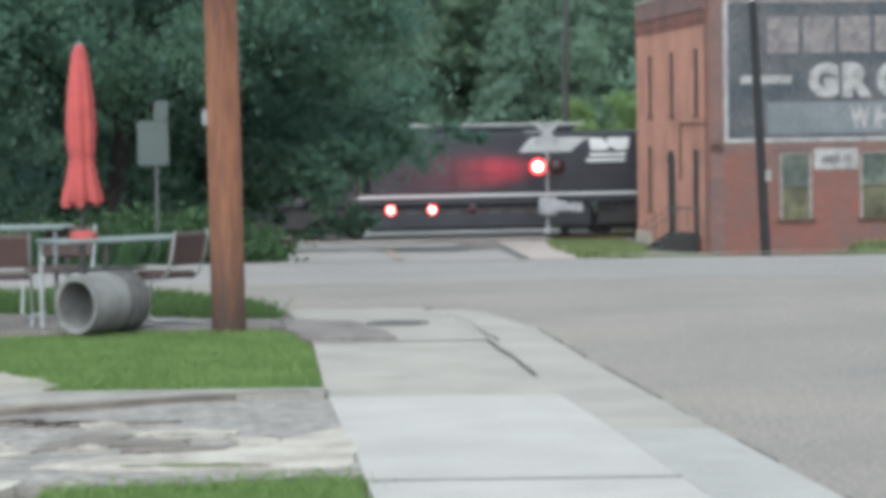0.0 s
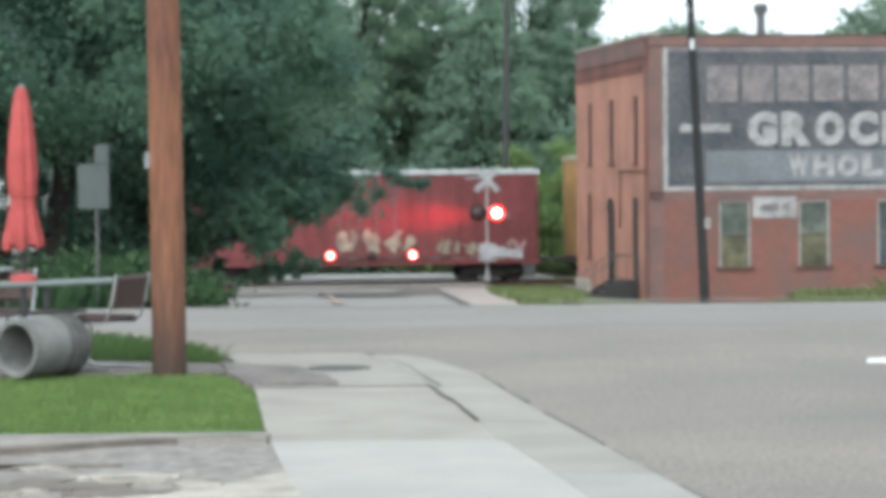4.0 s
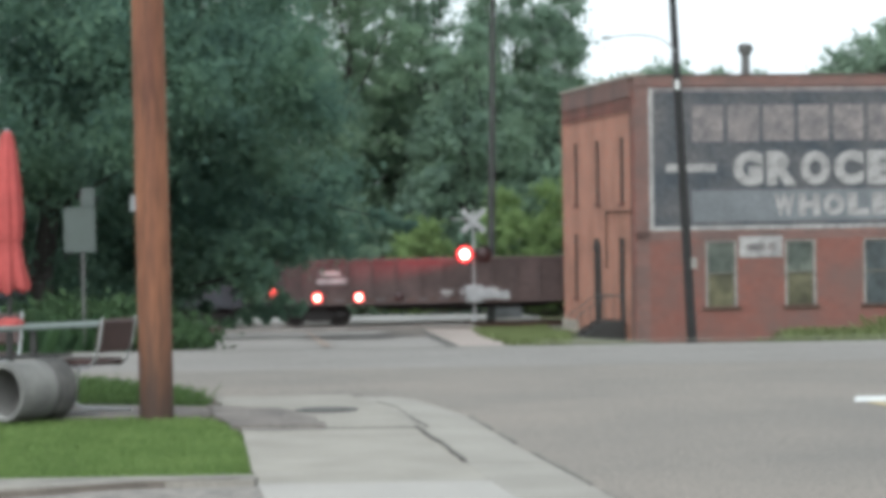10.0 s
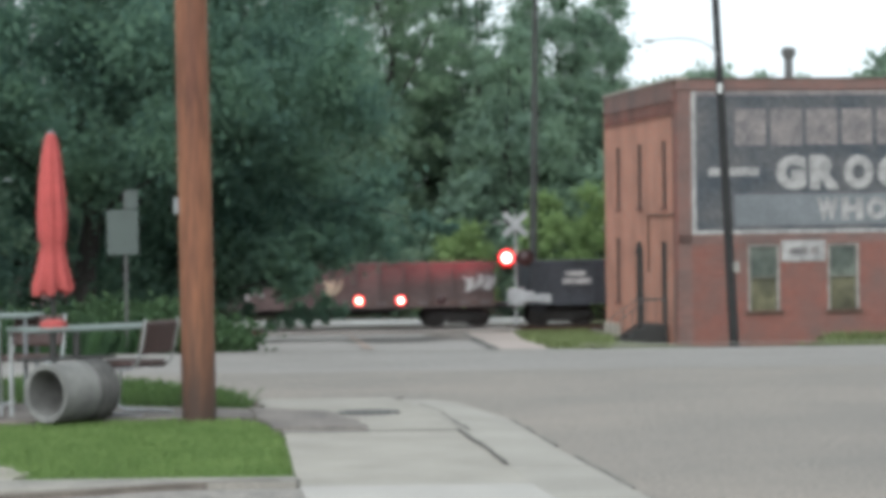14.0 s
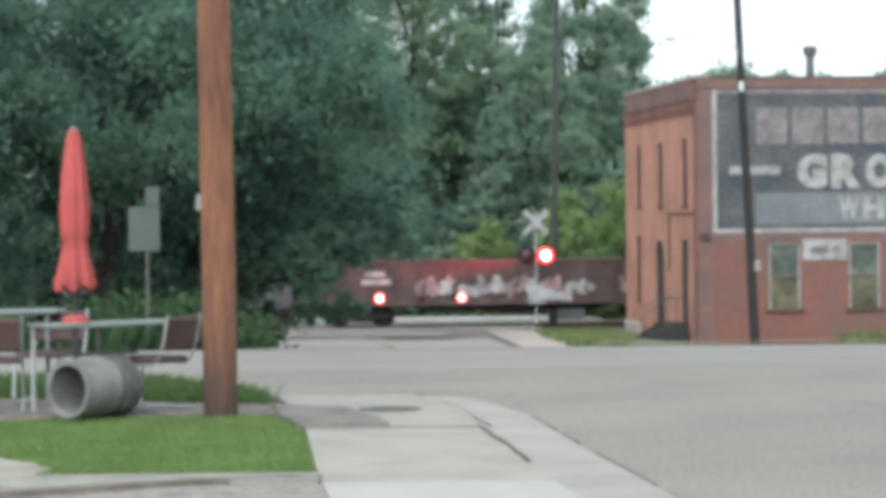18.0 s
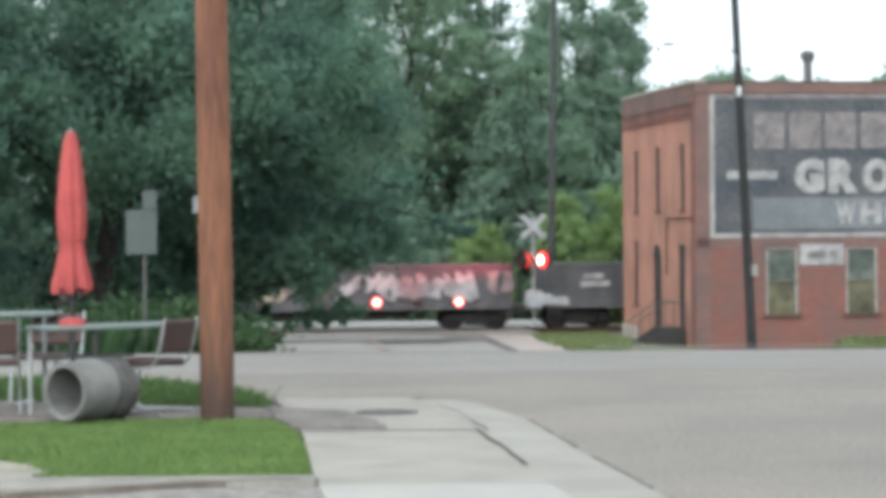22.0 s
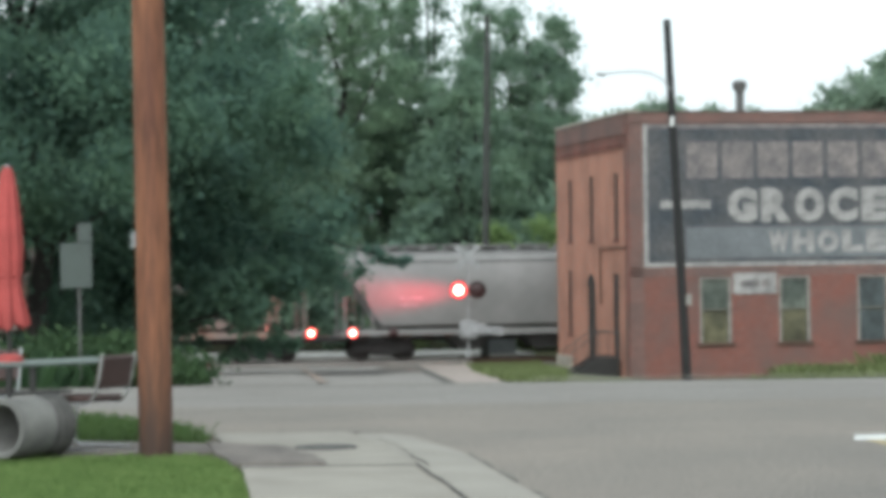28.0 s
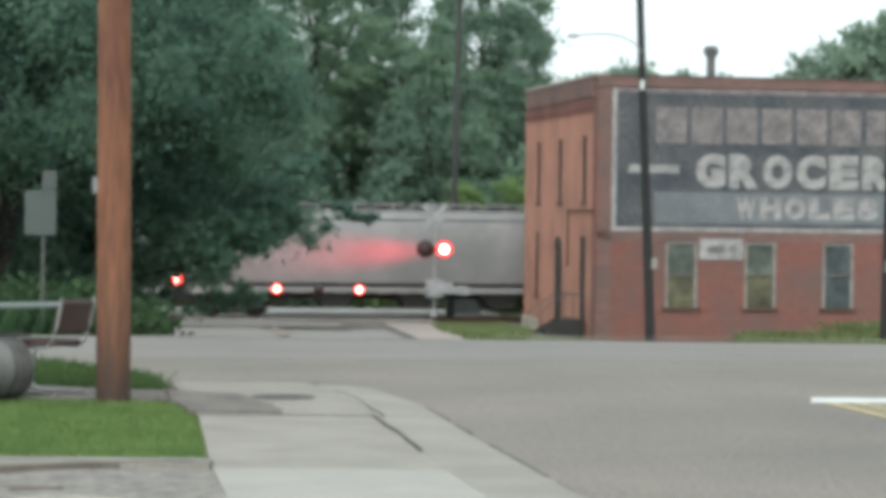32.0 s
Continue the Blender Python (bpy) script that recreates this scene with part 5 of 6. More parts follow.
def hopper(name, L, body_mat, label, top=4.66):
    c = thing(name, (0, 0, 0), label, "freight car", "cars of the train")
    h = L / 2
    # body: rounded sides lofted along the length, ends cut back to the hoppers
    bm, loops = B(), []
    prof = [(0.9, 1.12), (1.42, 1.45), (1.56, 2.2), (1.58, 3.0), (1.52, 3.7), (1.30, 4.15), (0.9, 4.32), (0.0, 4.40)]
    sec = prof + [(-a, b) for a, b in prof[-2::-1]]
    for x in np.linspace(-1, 1, 25):
        loops.append([])
        for yy, zz in sec:
            reach = lerp(h - 2.1, h - 0.42, min(1, max(0, (zz - 1.12) / 2.5)))
            loops[-1].append(bm.verts.new((x * reach, yy, zz - 4.40 + top - 0.18 if zz > 1.6 else zz)))
    for a, b in zip(loops, loops[1:]):
        for k in range(len(sec) - 1):
            bm.faces.new((a[k], a[k + 1], b[k + 1], b[k]))
    bm.faces.new(loops[0])
    bm.faces.new(loops[-1])
    for k in (0,):
        for a, b in zip(loops, loops[1:]):
            bm.faces.new((a[-1], a[0], b[0], b[-1]))
    bmesh.ops.recalc_face_normals(bm, faces=bm.faces)
    part("tank_body", bm, body_mat, c, smooth=True)
    for y in (-1.5, 1.5):
        part("side_sill", box(B(), -h + 0.35, h - 0.35, y - 0.06, y + 0.06, 1.02, 1.26, 0.01), body_mat, c)
    part("centre_sill", box(B(), -h + 0.3, h - 0.3, -0.2, 0.2, 0.75, 1.0), iron, c)
    for sgn in (-1, 1):
        part("end_sill", box(B(), sgn * (h - 0.35) - 0.08, sgn * (h - 0.35) + 0.08, -1.5, 1.5, 0.98, 1.22), body_mat, c)
        for y in (-1.45, 1.45):
            for dx in (0.42, 1.5):
                part("end_post", tube(B(), (sgn * (h - dx), y, 1.2), (sgn * (h - dx), y * 0.92, 3.9 if dx < 1 else 2.3), 0.045), body_mat, c)
        ladder(c, sgn * (h - 0.55), -1.56, 0.9, 4.2, body_mat)
        part("end_brace", box(B(), sgn * (h - 0.45) - 0.03, sgn * (h - 0.45) + 0.03, -1.4, 1.4, 3.85, 3.95), body_mat, c)
        # platform for the brake gear
        part("platform", box(B(), sgn * (h - 0.75) - 0.4, sgn * (h - 0.75) + 0.4, -1.3, 1.3, 1.22, 1.26), iron, c)
    # outlets under the body
    for x in (-h * 0.36, 0.0, h * 0.36):
        bm = prism(B(), [(-1.0, 1.1), (1.0, 1.1), (0.4, 0.42), (-0.4, 0.42)], -1.05, 1.05)
        bm.transform(pose(x, 0, 0))
        part("outlet", bm, iron, c, "sloping discharge bay")
    # running boards and hatches on the roof
    for y in (-0.75, 0.75):
        part("running_board", box(B(), -h + 0.1, h - 0.1, y - 0.3, y + 0.3, top - 0.03, top, 0.005), body_mat, c, "grey steel running board")
    for y in (-1.45, 1.38):
        part("roof_seam", box(B(), -h + 0.9, h - 0.9, y, y + 0.07, top - 0.70, top - 0.645, 0.01), iron, c, "dark seam below the roof")
    for x in np.arange(-h + 1.6, h - 1.2, 1.55):
        part("hatch", box(B(), x, x + 1.2, -0.36, 0.36, top - 0.20, top - 0.02, 0.03), body_mat, c)
        for y in (-1.0, 1.0):
            part("bracket", box(B(), x + 0.55, x + 0.62, y - 0.06, y + 0.02, top - 0.34, top - 0.03), galv, c)
    for x in (-h + 3.4, h - 3.4):
        marks(c, [(x - 0.8, 2.45, 1.1, 0.14), (x - 0.8, 2.2, 0.8, 0.12)], -1.575, dark_paint if body_mat is hopper_white else signal_grey, "small stencilled lettering")
    truck(c, -h + 2.0)
    truck(c, h - 2.0)
    couplers(c, h)
    return c


def boxcar(name, L, body_mat, roof_mat, label, top):
    c = thing(name, (0, 0, 0), label, "freight car", "cars of the train")
    h = L / 2
    part("box_body", box(B(), -h + 0.35, h - 0.35, -1.48, 1.48, 1.0, top - 0.2, 0.03), body_mat, c)
    bm = prism(B(), [(-1.58, top - 0.22), (1.58, top - 0.22), (1.45, top - 0.05), (0, top), (-1.45, top - 0.05)], -h + 0.3, h - 0.3)
    bm.transform(pose(0, 0, 0, 0, 0, 90))
    part("roof", bm, roof_mat, c, "pale ribbed metal roof")
    for x in np.arange(-h + 0.8, h - 0.5, 0.9):
        part("roof_rib", box(B(), x, x + 0.09, -1.6, 1.6, top - 0.2, top - 0.01), roof_mat, c)
    for x in np.arange(-h + 0.55, h - 0.4, 0.62):
        if abs(x) > 1.75:
            part("side_post", box(B(), x - 0.06, x + 0.06, -1.55, -1.482, 1.05, top - 0.25, 0.01), body_mat, c)
    part("door", box(B(), -1.6, 1.6, -1.58, -1.50, 1.05, top - 0.32, 0.01), body_mat, c, "sliding plug door")
    for x in (-1.1, -0.35, 0.35, 1.1):
        part("door_bar", tube(B(), (x, -1.62, 1.2), (x, -1.62, top - 0.45), 0.025), metal_grey, c)
    part("door_rail", box(B(), -3.3, 3.3, -1.60, -1.49, 0.98, 1.05), iron, c)
    part("side_sill", box(B(), -h + 0.3, h - 0.3, -1.52, -1.44, 0.78, 1.0), body_mat, c)
    part("side_sill", box(B(), -h + 0.3, h - 0.3, 1.44, 1.52, 0.78, 1.0), body_mat, c)
    part("centre_sill", box(B(), -h + 0.2, h - 0.2, -0.25, 0.25, 0.72, 0.99), iron, c)
    ladder(c, -h + 0.65, -1.56, 0.6, top - 0.4, body_mat)
    ladder(c, h - 0.65, -1.56, 0.6, top - 0.4, body_mat)
    truck(c, -h + 2.2)
    truck(c, h - 2.2)
    couplers(c, h)
    return c


def gondola(name, L, body_mat, label, seed, top=2.55):
    c = thing(name, (0, 0, 0), label, "freight car", "cars of the train")
    h = L / 2
    part("floor", box(B(), -h + 0.35, h - 0.35, -1.42, 1.42, 1.0, 1.1), body_mat, c)
    for y in (-1.45, 1.45):
        part("side", box(B(), -h + 0.35, h - 0.35, y - 0.03, y + 0.03, 0.98, top), body_mat, c, "dented steel side")
        part("top_chord", box(B(), -h + 0.3, h - 0.3, y - 0.1, y + 0.1, top, top + 0.12, 0.01), body_mat, c)
        part("side_sill", box(B(), -h + 0.3, h - 0.3, y - 0.08, y + 0.08, 0.86, 1.02, 0.01), body_mat, c)
    for sgn in (-1, 1):
        part("end", box(B(), sgn * (h - 0.33) - 0.05, sgn * (h - 0.33) + 0.05, -1.42, 1.42, 0.95, top + 0.05), body_mat, c)
        ladder(c, sgn * (h - 0.55), -1.58, 0.6, top, body_mat)
    me = mesh_of(box(B(), -0.055, 0.055, -0.10, 0.0, 1.0, top, 0.01), "stake", body_mat)
    n = 15
    for k in range(n):
        child("stake", me, c, (lerp(-h + 1.0, h - 1.0, k / (n - 1)), -1.482, 0))
    bm = prism(B(), [(-h + 3.6, 0.87), (h - 3.6, 0.87), (h - 4.6, 0.6), (-h + 4.6, 0.6)], -0.35, 0.35)
    part("centre_sill", bm, iron, c)
    part("centre_sill", box(B(), -h + 0.2, h - 0.2, -0.3, 0.3, 0.871, 0.99), iron, c)
    part("brake_cylinder", tube(B(), (-0.6, -0.9, 0.72), (0.4, -0.9, 0.72), 0.14), iron, c)
    # load of scrap just above the floor
    rng = random.Random(seed)
    bm = B()
    for k in range(26):
        x = rng.uniform(-h + 1.2, h - 1.2)
        box(bm, x - 0.5, x + 0.5, -0.8, 0.8, 1.1, rng.uniform(1.4, 2.3), 0.05, turn=pose(x, 0, 0, 0, rng.uniform(-10, 10), rng.uniform(-40, 40)) @ pose(-x, 0, 0))
    part("scrap", bm, rust, c, "rusty scrap metal")
    truck(c, -h + 1.75)
    truck(c, h - 1.75)
    couplers(c, h)
    return c


def locomotive(L):
    c = thing("diesel_locomotive", (0, 0, 0), "black diesel freight locomotive with white stripes", "locomotive", "cars of the train")
    h = L / 2
    part("underframe", box(B(), -h + 0.3, h - 0.3, -1.45, 1.45, 1.35, 1.78, 0.02), loco_black, c)
    part("sill_stripe", box(B(), -h + 0.3, h - 0.3, -1.456, -1.451, 1.66, 1.75), white_paint, c, "white sill stripe")
    part("long_hood", box(B(), -h + 6.6, h - 0.5, -0.95, 0.95, 1.62, 4.25, 0.12), loco_black, c)
    part("radiator", prism(B(), [(h - 4.0, 3.5), (h - 0.8, 3.5), (h - 0.7, 4.1), (h - 1.2, 4.62), (h - 3.8, 4.62)], -1.45, 1.45), loco_black, c, "flared radiator housing")
    part("radiator_cap", box(B(), h - 3.75, h - 1.9, -1.3, 1.3, 4.625, 4.72, 0.02), galv, c)
    part("roof_box", box(B(), -h + 7.0, h - 7.2, -0.8, 0.8, 4.252, 4.55, 0.08), loco_black, c)
    part("roof_rail", box(B(), -h + 7.2, h - 6.8, -0.82, -0.78, 4.50, 4.60), galv, c)
    part("cab", box(B(), -h + 3.4, -h + 6.2, -1.5, 1.5, 1.62, 4.55, 0.1), loco_black, c)
    part("cab_window", box(B(), -h + 4.0, -h + 5.6, -1.51, -1.49, 3.3, 4.1, 0.02), car_glass, c)
    part("short_hood", box(B(), -h + 1.2, -h + 3.38, -0.9, 0.9, 1.62, 3.5, 0.12), loco_black, c)
    for x in np.arange(-h + 7.0, h - 7.0, 1.05):
        part("hood_door", box(B(), x, x + 0.95, -0.985, -0.952, 1.75, 3.3, 0.01), loco_black, c)
    part("fuel_tank", box(B(), -4.6, 4.6, -1.4, 1.4, 0.30, 1.34, 0.15), loco_black, c)
    part("step", box(B(), h - 0.9, h - 0.3, -1.5, -1.2, 0.35, 1.34), iron, c)
    part("air_pipe", bent(B(), [(-5.5, -1.38, 1.15), (5.5, -1.38, 1.15)], 0.05), iron, c)
    for x in np.arange(-h + 6.6, h - 0.4, 1.75):
        part("stanchion", tube(B(), (x, -1.42, 1.62), (x, -1.42, 2.62), 0.014, n=6), loco_black, c, "thin handrail post")
    part("handrail", tube(B(), (-h + 6.5, -1.42, 2.62), (h - 0.5, -1.42, 2.62), 0.016, n=6), loco_black, c)
    # emblem drawn as plain white shapes
    bm = B()
    for k in range(5):
        z = 3.98 - 0.12 * k
        prism(bm, [(2.1 - 0.10 * k, z), (4.5 - 0.16 * k, z), (4.35 - 0.16 * k, z - 0.075), (2.0 - 0.10 * k, z - 0.075)], -0.972, -0.953)
    part("emblem", bm, white_paint, c, "white streaming stripes")
    bm = B()
    prism(bm, [(4.5, 3.95), (5.05, 3.95), (5.25, 3.7), (5.3, 3.95), (6.2, 3.95), (6.1, 3.45), (5.65, 3.45), (5.4, 3.6), (5.2, 3.45), (4.6, 3.45)], -0.99, -0.953)
    box(bm, 4.55, 6.05, -0.99, -0.953, 3.2, 3.33)
    box(bm, 4.4, 6.0, -0.99, -0.953, 2.98, 3.11)
    part("emblem", bm, white_paint, c, "white emblem shapes")
    bm = B()
    for k in range(3):
        box(bm, h - 0.95, h - 0.35, -1.46, -1.452, 2.0 + 0.25 * k, 2.1 + 0.25 * k)
    part("end_stripe", bm, white_paint, c)
    for x in (-h + 4.1, h - 4.1):
        for dx in (-1.05, 1.05):
            truck(c, x + dx)
        part("truck_frame", box(B(), x - 2.3, x + 2.3, -1.25, -1.12, 0.42, 1.34, 0.05), iron, c, "black three-axle truck frame")
    couplers(c, h - 0.3)
    return c


def build_train():
    pale, mixed, warm = [paint_pale], [paint_pale, paint_pale, paint_pink], [paint_tan, paint_pale, paint_pink]
    cars = []

    def put(c, ta, tb):
        cars.append((c, SPEED * (ta + tb) / 2))

    def length(ta, tb):
        return (tb - ta) * SPEED

    put(locomotive(length(-1.34, 0.78)), -1.34, 0.78)
    put(hopper("covered_hopper", length(0.93, 2.69), hopper_white, "pale grey covered hopper car with rounded sides"), 0.93, 2.69)
    c = boxcar("boxcar", length(2.81, 4.21), box_red, galv, "dull red ribbed boxcar with a pale roof", 4.62)
    marks(c, [(-6.0, 2.9, 0.9, 0.3), (-6.0, 2.5, 0.8, 0.2), (-4.6, 2.0, 1.2, 0.4), (-4.5, 1.5, 1.2, 0.3), (5.2, 2.6, 0.6, 0.2)], -1.56, paint_pink, "faded stencilled lettering")
    scrawl(c, -1.1, 1.0, 1.25, 2.35, -1.66, 5, [paint_tan], 2.0)
    scrawl(c, 2.2, 6.2, 1.1, 1.9, -1.63, 8, warm, 0.5)
    put(c, 2.81, 4.21)
    c = boxcar("boxcar", length(4.30, 6.02), box_yellow, cream_roof, "tall dull yellow high-cube boxcar with a cream roof", 5.15)
    for z in (1.45, 2.2, 2.95, 3.7, 4.4):
        part("side_rib", box(B(), -length(4.30, 6.02) / 2 + 0.5, -1.7, -1.575, -1.483, z, z + 0.1, 0.01), box_yellow, c)
        part("side_rib", box(B(), 1.7, length(4.30, 6.02) / 2 - 0.5, -1.575, -1.483, z, z + 0.1, 0.01), box_yellow, c)
    marks(c, [(-6.2, 3.6, 1.3, 1.0)], -1.56, red_paint, "faded reddish emblem shape")
    scrawl(c, -3.0, 3.0, 1.1, 1.8, -1.63, 15, mixed, 0.5)
    put(c, 4.30, 6.02)
    gons = [
        (6.11, 7.58, gon_grey, "dark gondola car covered in pale spray paint", (-7.0, 7.2, 1.05, 2.5), mixed, 2.6, True),
        (7.67, 9.11, gon_black, "black ribbed gondola car with small white lettering", (1.0, 3.5, 1.1, 1.7), pale, 0.6, True),
        (9.21, 10.70, gon_brown, "dark brown ribbed gondola car", (-1.0, 2.5, 1.1, 1.6), pale, 0.4, True),
        (10.86, 12.33, gon_brown, "dark brown gondola car with white lettering", (0.0, 6.8, 1.1, 2.1), warm, 0.5, True),
        (12.43, 13.92, gon_brown, "brown gondola car with tan spray paint", (-4.6, 6.6, 1.1, 2.3), warm, 1.0, True),
        (14.0, 15.5, gon_black, "glossy black gondola car with white lettering", (3.0, 5.0, 1.3, 2.0), pale, 0.4, True),
        (15.6, 17.06, gon_grey, "dark grey ribbed gondola car", (-1.5, 1.0, 1.4, 2.2), pale, 0.5, False),
        (17.14, 18.66, gon_brown, "dark brown gondola car with pale spray paint", (-4.0, 5.5, 1.1, 2.1), mixed, 1.4, True),
        (18.78, 20.30, gon_brown, "dark brown gondola car with pale patches", (-2.5, 4.0, 1.05, 1.8), mixed, 1.0, True),
        (20.43, 21.92, gon_grey, "gondola car covered in pale and tan spray paint", (-7.2, 7.2, 1.05, 2.5), warm, 1.8, False),
        (22.0, 23.55, gon_grey, "dark grey-brown gondola car with white spray paint", (-5.5, 7.0, 1.05, 2.0), mixed, 1.5, True),
    ]
    for k, (ta, tb, m, lab, area, mats, dens, lettered) in enumerate(gons):
        c = gondola("gondola_car", length(ta, tb), m, lab, k)
        scrawl(c, area[0], area[1], area[2], area[3], -1.59, 30 + k, mats, dens)
        if lettered:
            marks(c, [(1.75 - length(ta, tb) / 2, 2.05, 0.85, 0.2), (1.65 - length(ta, tb) / 2, 1.72, 1.2, 0.24)], -1.59, paint_pale, "white stencilled lettering")
        put(c, ta, tb)
    for ta, tb, m, lab in ((23.62, 25.44, hopper_white, "clean white covered hopper car"), (25.52, 27.38, hopper_rust, "rust-streaked covered hopper car"),
                           (27.46, 29.10, hopper_grey, "dull grey covered hopper car"), (29.22, 30.97, hopper_grey, "grey weathered covered hopper car"),
                           (31.02, 32.82, hopper_grey, "grey covered hopper car with a white sill")):
        c = hopper("covered_hopper", length(ta, tb), m, lab)
        put(c, ta, tb)
    return cars


# ---- the passing car ----
def build_sedan():
    K = 0.955
    c = thing("sedan", (0, 32.0, 0), "champagne sedan with a missing dark front bumper and lit headlamps", "car")
    # x runs from nose (-) to tail (+); stations: x, belt height, half width, lower edge
    st = [(-2.36, 0.62, 0.55, 0.36), (-2.25, 0.70, 0.74, 0.28), (-1.9, 0.80, 0.86, 0.24), (-1.4, 0.87, 0.90, 0.22), (-0.85, 0.94, 0.90, 0.22), (0.0, 0.97, 0.90, 0.22), (0.9, 1.0, 0.90, 0.22), (1.5, 1.03, 0.89, 0.24), (2.0, 1.04, 0.84, 0.28), (2.3, 1.00, 0.74, 0.32), (2.40, 0.86, 0.60, 0.42)]
    bm, loops = B(), []
    for x, zb, w, zl in st:
        sec = [(w * 0.86, zl), (w * 0.98, zl + 0.08), (w, lerp(zl, zb, 0.55)), (w * 0.97, zb - 0.06), (w * 0.88, zb), (0, zb + 0.03)]
        sec = sec + [(-a, b) for a, b in sec[-2::-1]]
        loops.append([bm.verts.new((x, y, z)) for y, z in sec])
    for a, b in zip(loops, loops[1:]):
        for k in range(len(a)):
            bm.faces.new((a[k], a[(k + 1) % len(a)], b[(k + 1) % len(a)], b[k]))
    bm.faces.new(loops[0])
    bm.faces.new(loops[-1])
    bmesh.ops.recalc_face_normals(bm, faces=bm.faces)
    part("body", bm, car_paint, c, "champagne metallic body", smooth=True)
    # greenhouse: side frames round the windows, a roof skin, glass between
    outer = [(-1.02, 0.93), (-0.26, 1.385), (0.3, 1.435), (0.85, 1.405), (1.16, 1.335), (1.88, 1.0)]
    inner = [(-0.78, 0.99), (-0.17, 1.358), (0.3, 1.408), (0.80, 1.38), (1.05, 1.305), (1.45, 1.04)]

    def lean_in(z):
        return lerp(0.815, 0.655, (z - 0.95) / 0.45)

    def pane(pts, name, material, label="", thick=0.012):
        bm = B()
        f = bm.faces.new([bm.verts.new(p) for p in pts])
        bmesh.ops.solidify(bm, geom=[f], thickness=thick)
        bmesh.ops.recalc_face_normals(bm, faces=bm.faces)
        return part(name, bm, material, c, label)
    bm, rows = B(), []
    for x, z in outer[1:5]:
        y = lean_in(z)
        rows.append([bm.verts.new((x, y * k, z + 0.02 * (1 - k * k))) for k in (-1, -0.7, 0, 0.7, 1)])
    for p, q in zip(rows, rows[1:]):
        for k in range(4):
            bm.faces.new((p[k], p[k + 1], q[k + 1], q[k]))
    bmesh.ops.solidify(bm, geom=bm.faces[:], thickness=0.02)
    bmesh.ops.recalc_face_normals(bm, faces=bm.faces)
    part("roof", bm, car_paint, c, smooth=True)
    for i, name in ((0, "windscreen"), (4, "rear_window")):
        (xa, za), (xb, zb) = outer[i], outer[i + 1]
        ya, yb = lean_in(za) - 0.03, lean_in(zb) - 0.03
        pane([(xa, -ya, za), (xb, -yb, zb), (xb, yb, zb), (xa, ya, za)], name, clear_glass, "tinted car glass", 0.008)
    for y in (-0.38, 0.38):
        for x in (-0.2, 0.75):
            bm = box(B(), x, x + 0.5, y - 0.24, y + 0.24, 0.35, 0.55, 0.06)
            box(bm, x + 0.42, x + 0.58, y - 0.24, y + 0.24, 0.5, 1.08, 0.06)
            box(bm, x + 0.46, x + 0.56, y - 0.12, y + 0.12, 1.1, 1.26, 0.03)
            part("seat", bm, seat_cloth, c, "dark cloth seat")
    part("dashboard", box(B(), -0.95, -0.55, -0.7, 0.7, 0.8, 0.98, 0.05), car_black, c)
    for sgn in (-1, 1):
        bm = B()
        o = [bm.verts.new((x, sgn * lean_in(z), z)) for x, z in outer]
        i = [bm.verts.new((x, sgn * lean_in(z), z)) for x, z in inner]
        for k in range(6):
            j = (k + 1) % 6
            bm.faces.new((o[k], o[j], i[j], i[k]))
        bmesh.ops.recalc_face_normals(bm, faces=bm.faces)
        bmesh.ops.solidify(bm, geom=bm.faces[:], thickness=0.03)
        part("window_frame", bm, car_paint, c)
        wpts = [(x, sgn * (lean_in(z) - 0.012), z) for x, z in inner]
        pane([wpts[0], wpts[1], (0.22, sgn * (lean_in(1.4) - 0.012), 1.4), (0.22, sgn * (lean_in(1.015) - 0.012), 1.015)], "side_window", clear_glass, "tinted car glass", 0.006)
        pane([(0.29, sgn * (lean_in(1.02) - 0.012), 1.02), (0.29, sgn * (lean_in(1.4) - 0.012), 1.4), *wpts[3:]], "side_window", clear_glass, "tinted car glass", 0.006)
        pane([(0.22, sgn * (lean_in(1.0) + 0.004), 1.0), (0.22, sgn * (lean_in(1.39) + 0.004), 1.39), (0.29, sgn * (lean_in(1.39) + 0.004), 1.39), (0.29, sgn * (lean_in(1.0) + 0.004), 1.0)], "pillar", car_black, "black door pillar", 0.02)
        part("mirror", box(B(), -0.72, -0.55, sgn * 0.98 - 0.08, sgn * 0.98 + 0.08, 0.95, 1.07, 0.03), car_paint, c)
        part("headlight", box(B(), -2.34, -1.98, sgn * 0.72 - 0.14, sgn * 0.72 + 0.14, 0.61, 0.72, 0.04), head_glow, c, "lit headlight")
        part("tail_light", box(B(), 2.12, 2.37, sgn * 0.68 - 0.14, sgn * 0.68 + 0.14, 0.78, 0.97, 0.03), tail_red, c, "red tail light")
        part("brake_lamp", box(B(), 2.16, 2.385, sgn * 0.72 - 0.13, sgn * 0.72 + 0.13, 0.885, 0.915, 0.008), brake_red, c, "glowing red lamp strip")
        part("door_handle", box(B(), 0.02, 0.2, sgn * 0.91 - 0.02, sgn * 0.91 + 0.02, 0.82, 0.85, 0.005), car_paint, c)
        part("door_handle", box(B(), 1.02, 1.2, sgn * 0.91 - 0.02, sgn * 0.91 + 0.02, 0.85, 0.88, 0.005), car_paint, c)
        part("sill_trim", box(B(), -1.0, 1.05, sgn * 0.88 - 0.03, sgn * 0.88 + 0.03, 0.20, 0.27, 0.01), car_black, c)
        for x in (-1.38, 1.34):
            bm = tube(B(), (x, sgn * 0.72, 0.32), (x, sgn * 0.906, 0.32), 0.385, n=28)
            part("wheel_arch", bm, car_black, c, "dark wheel arch")
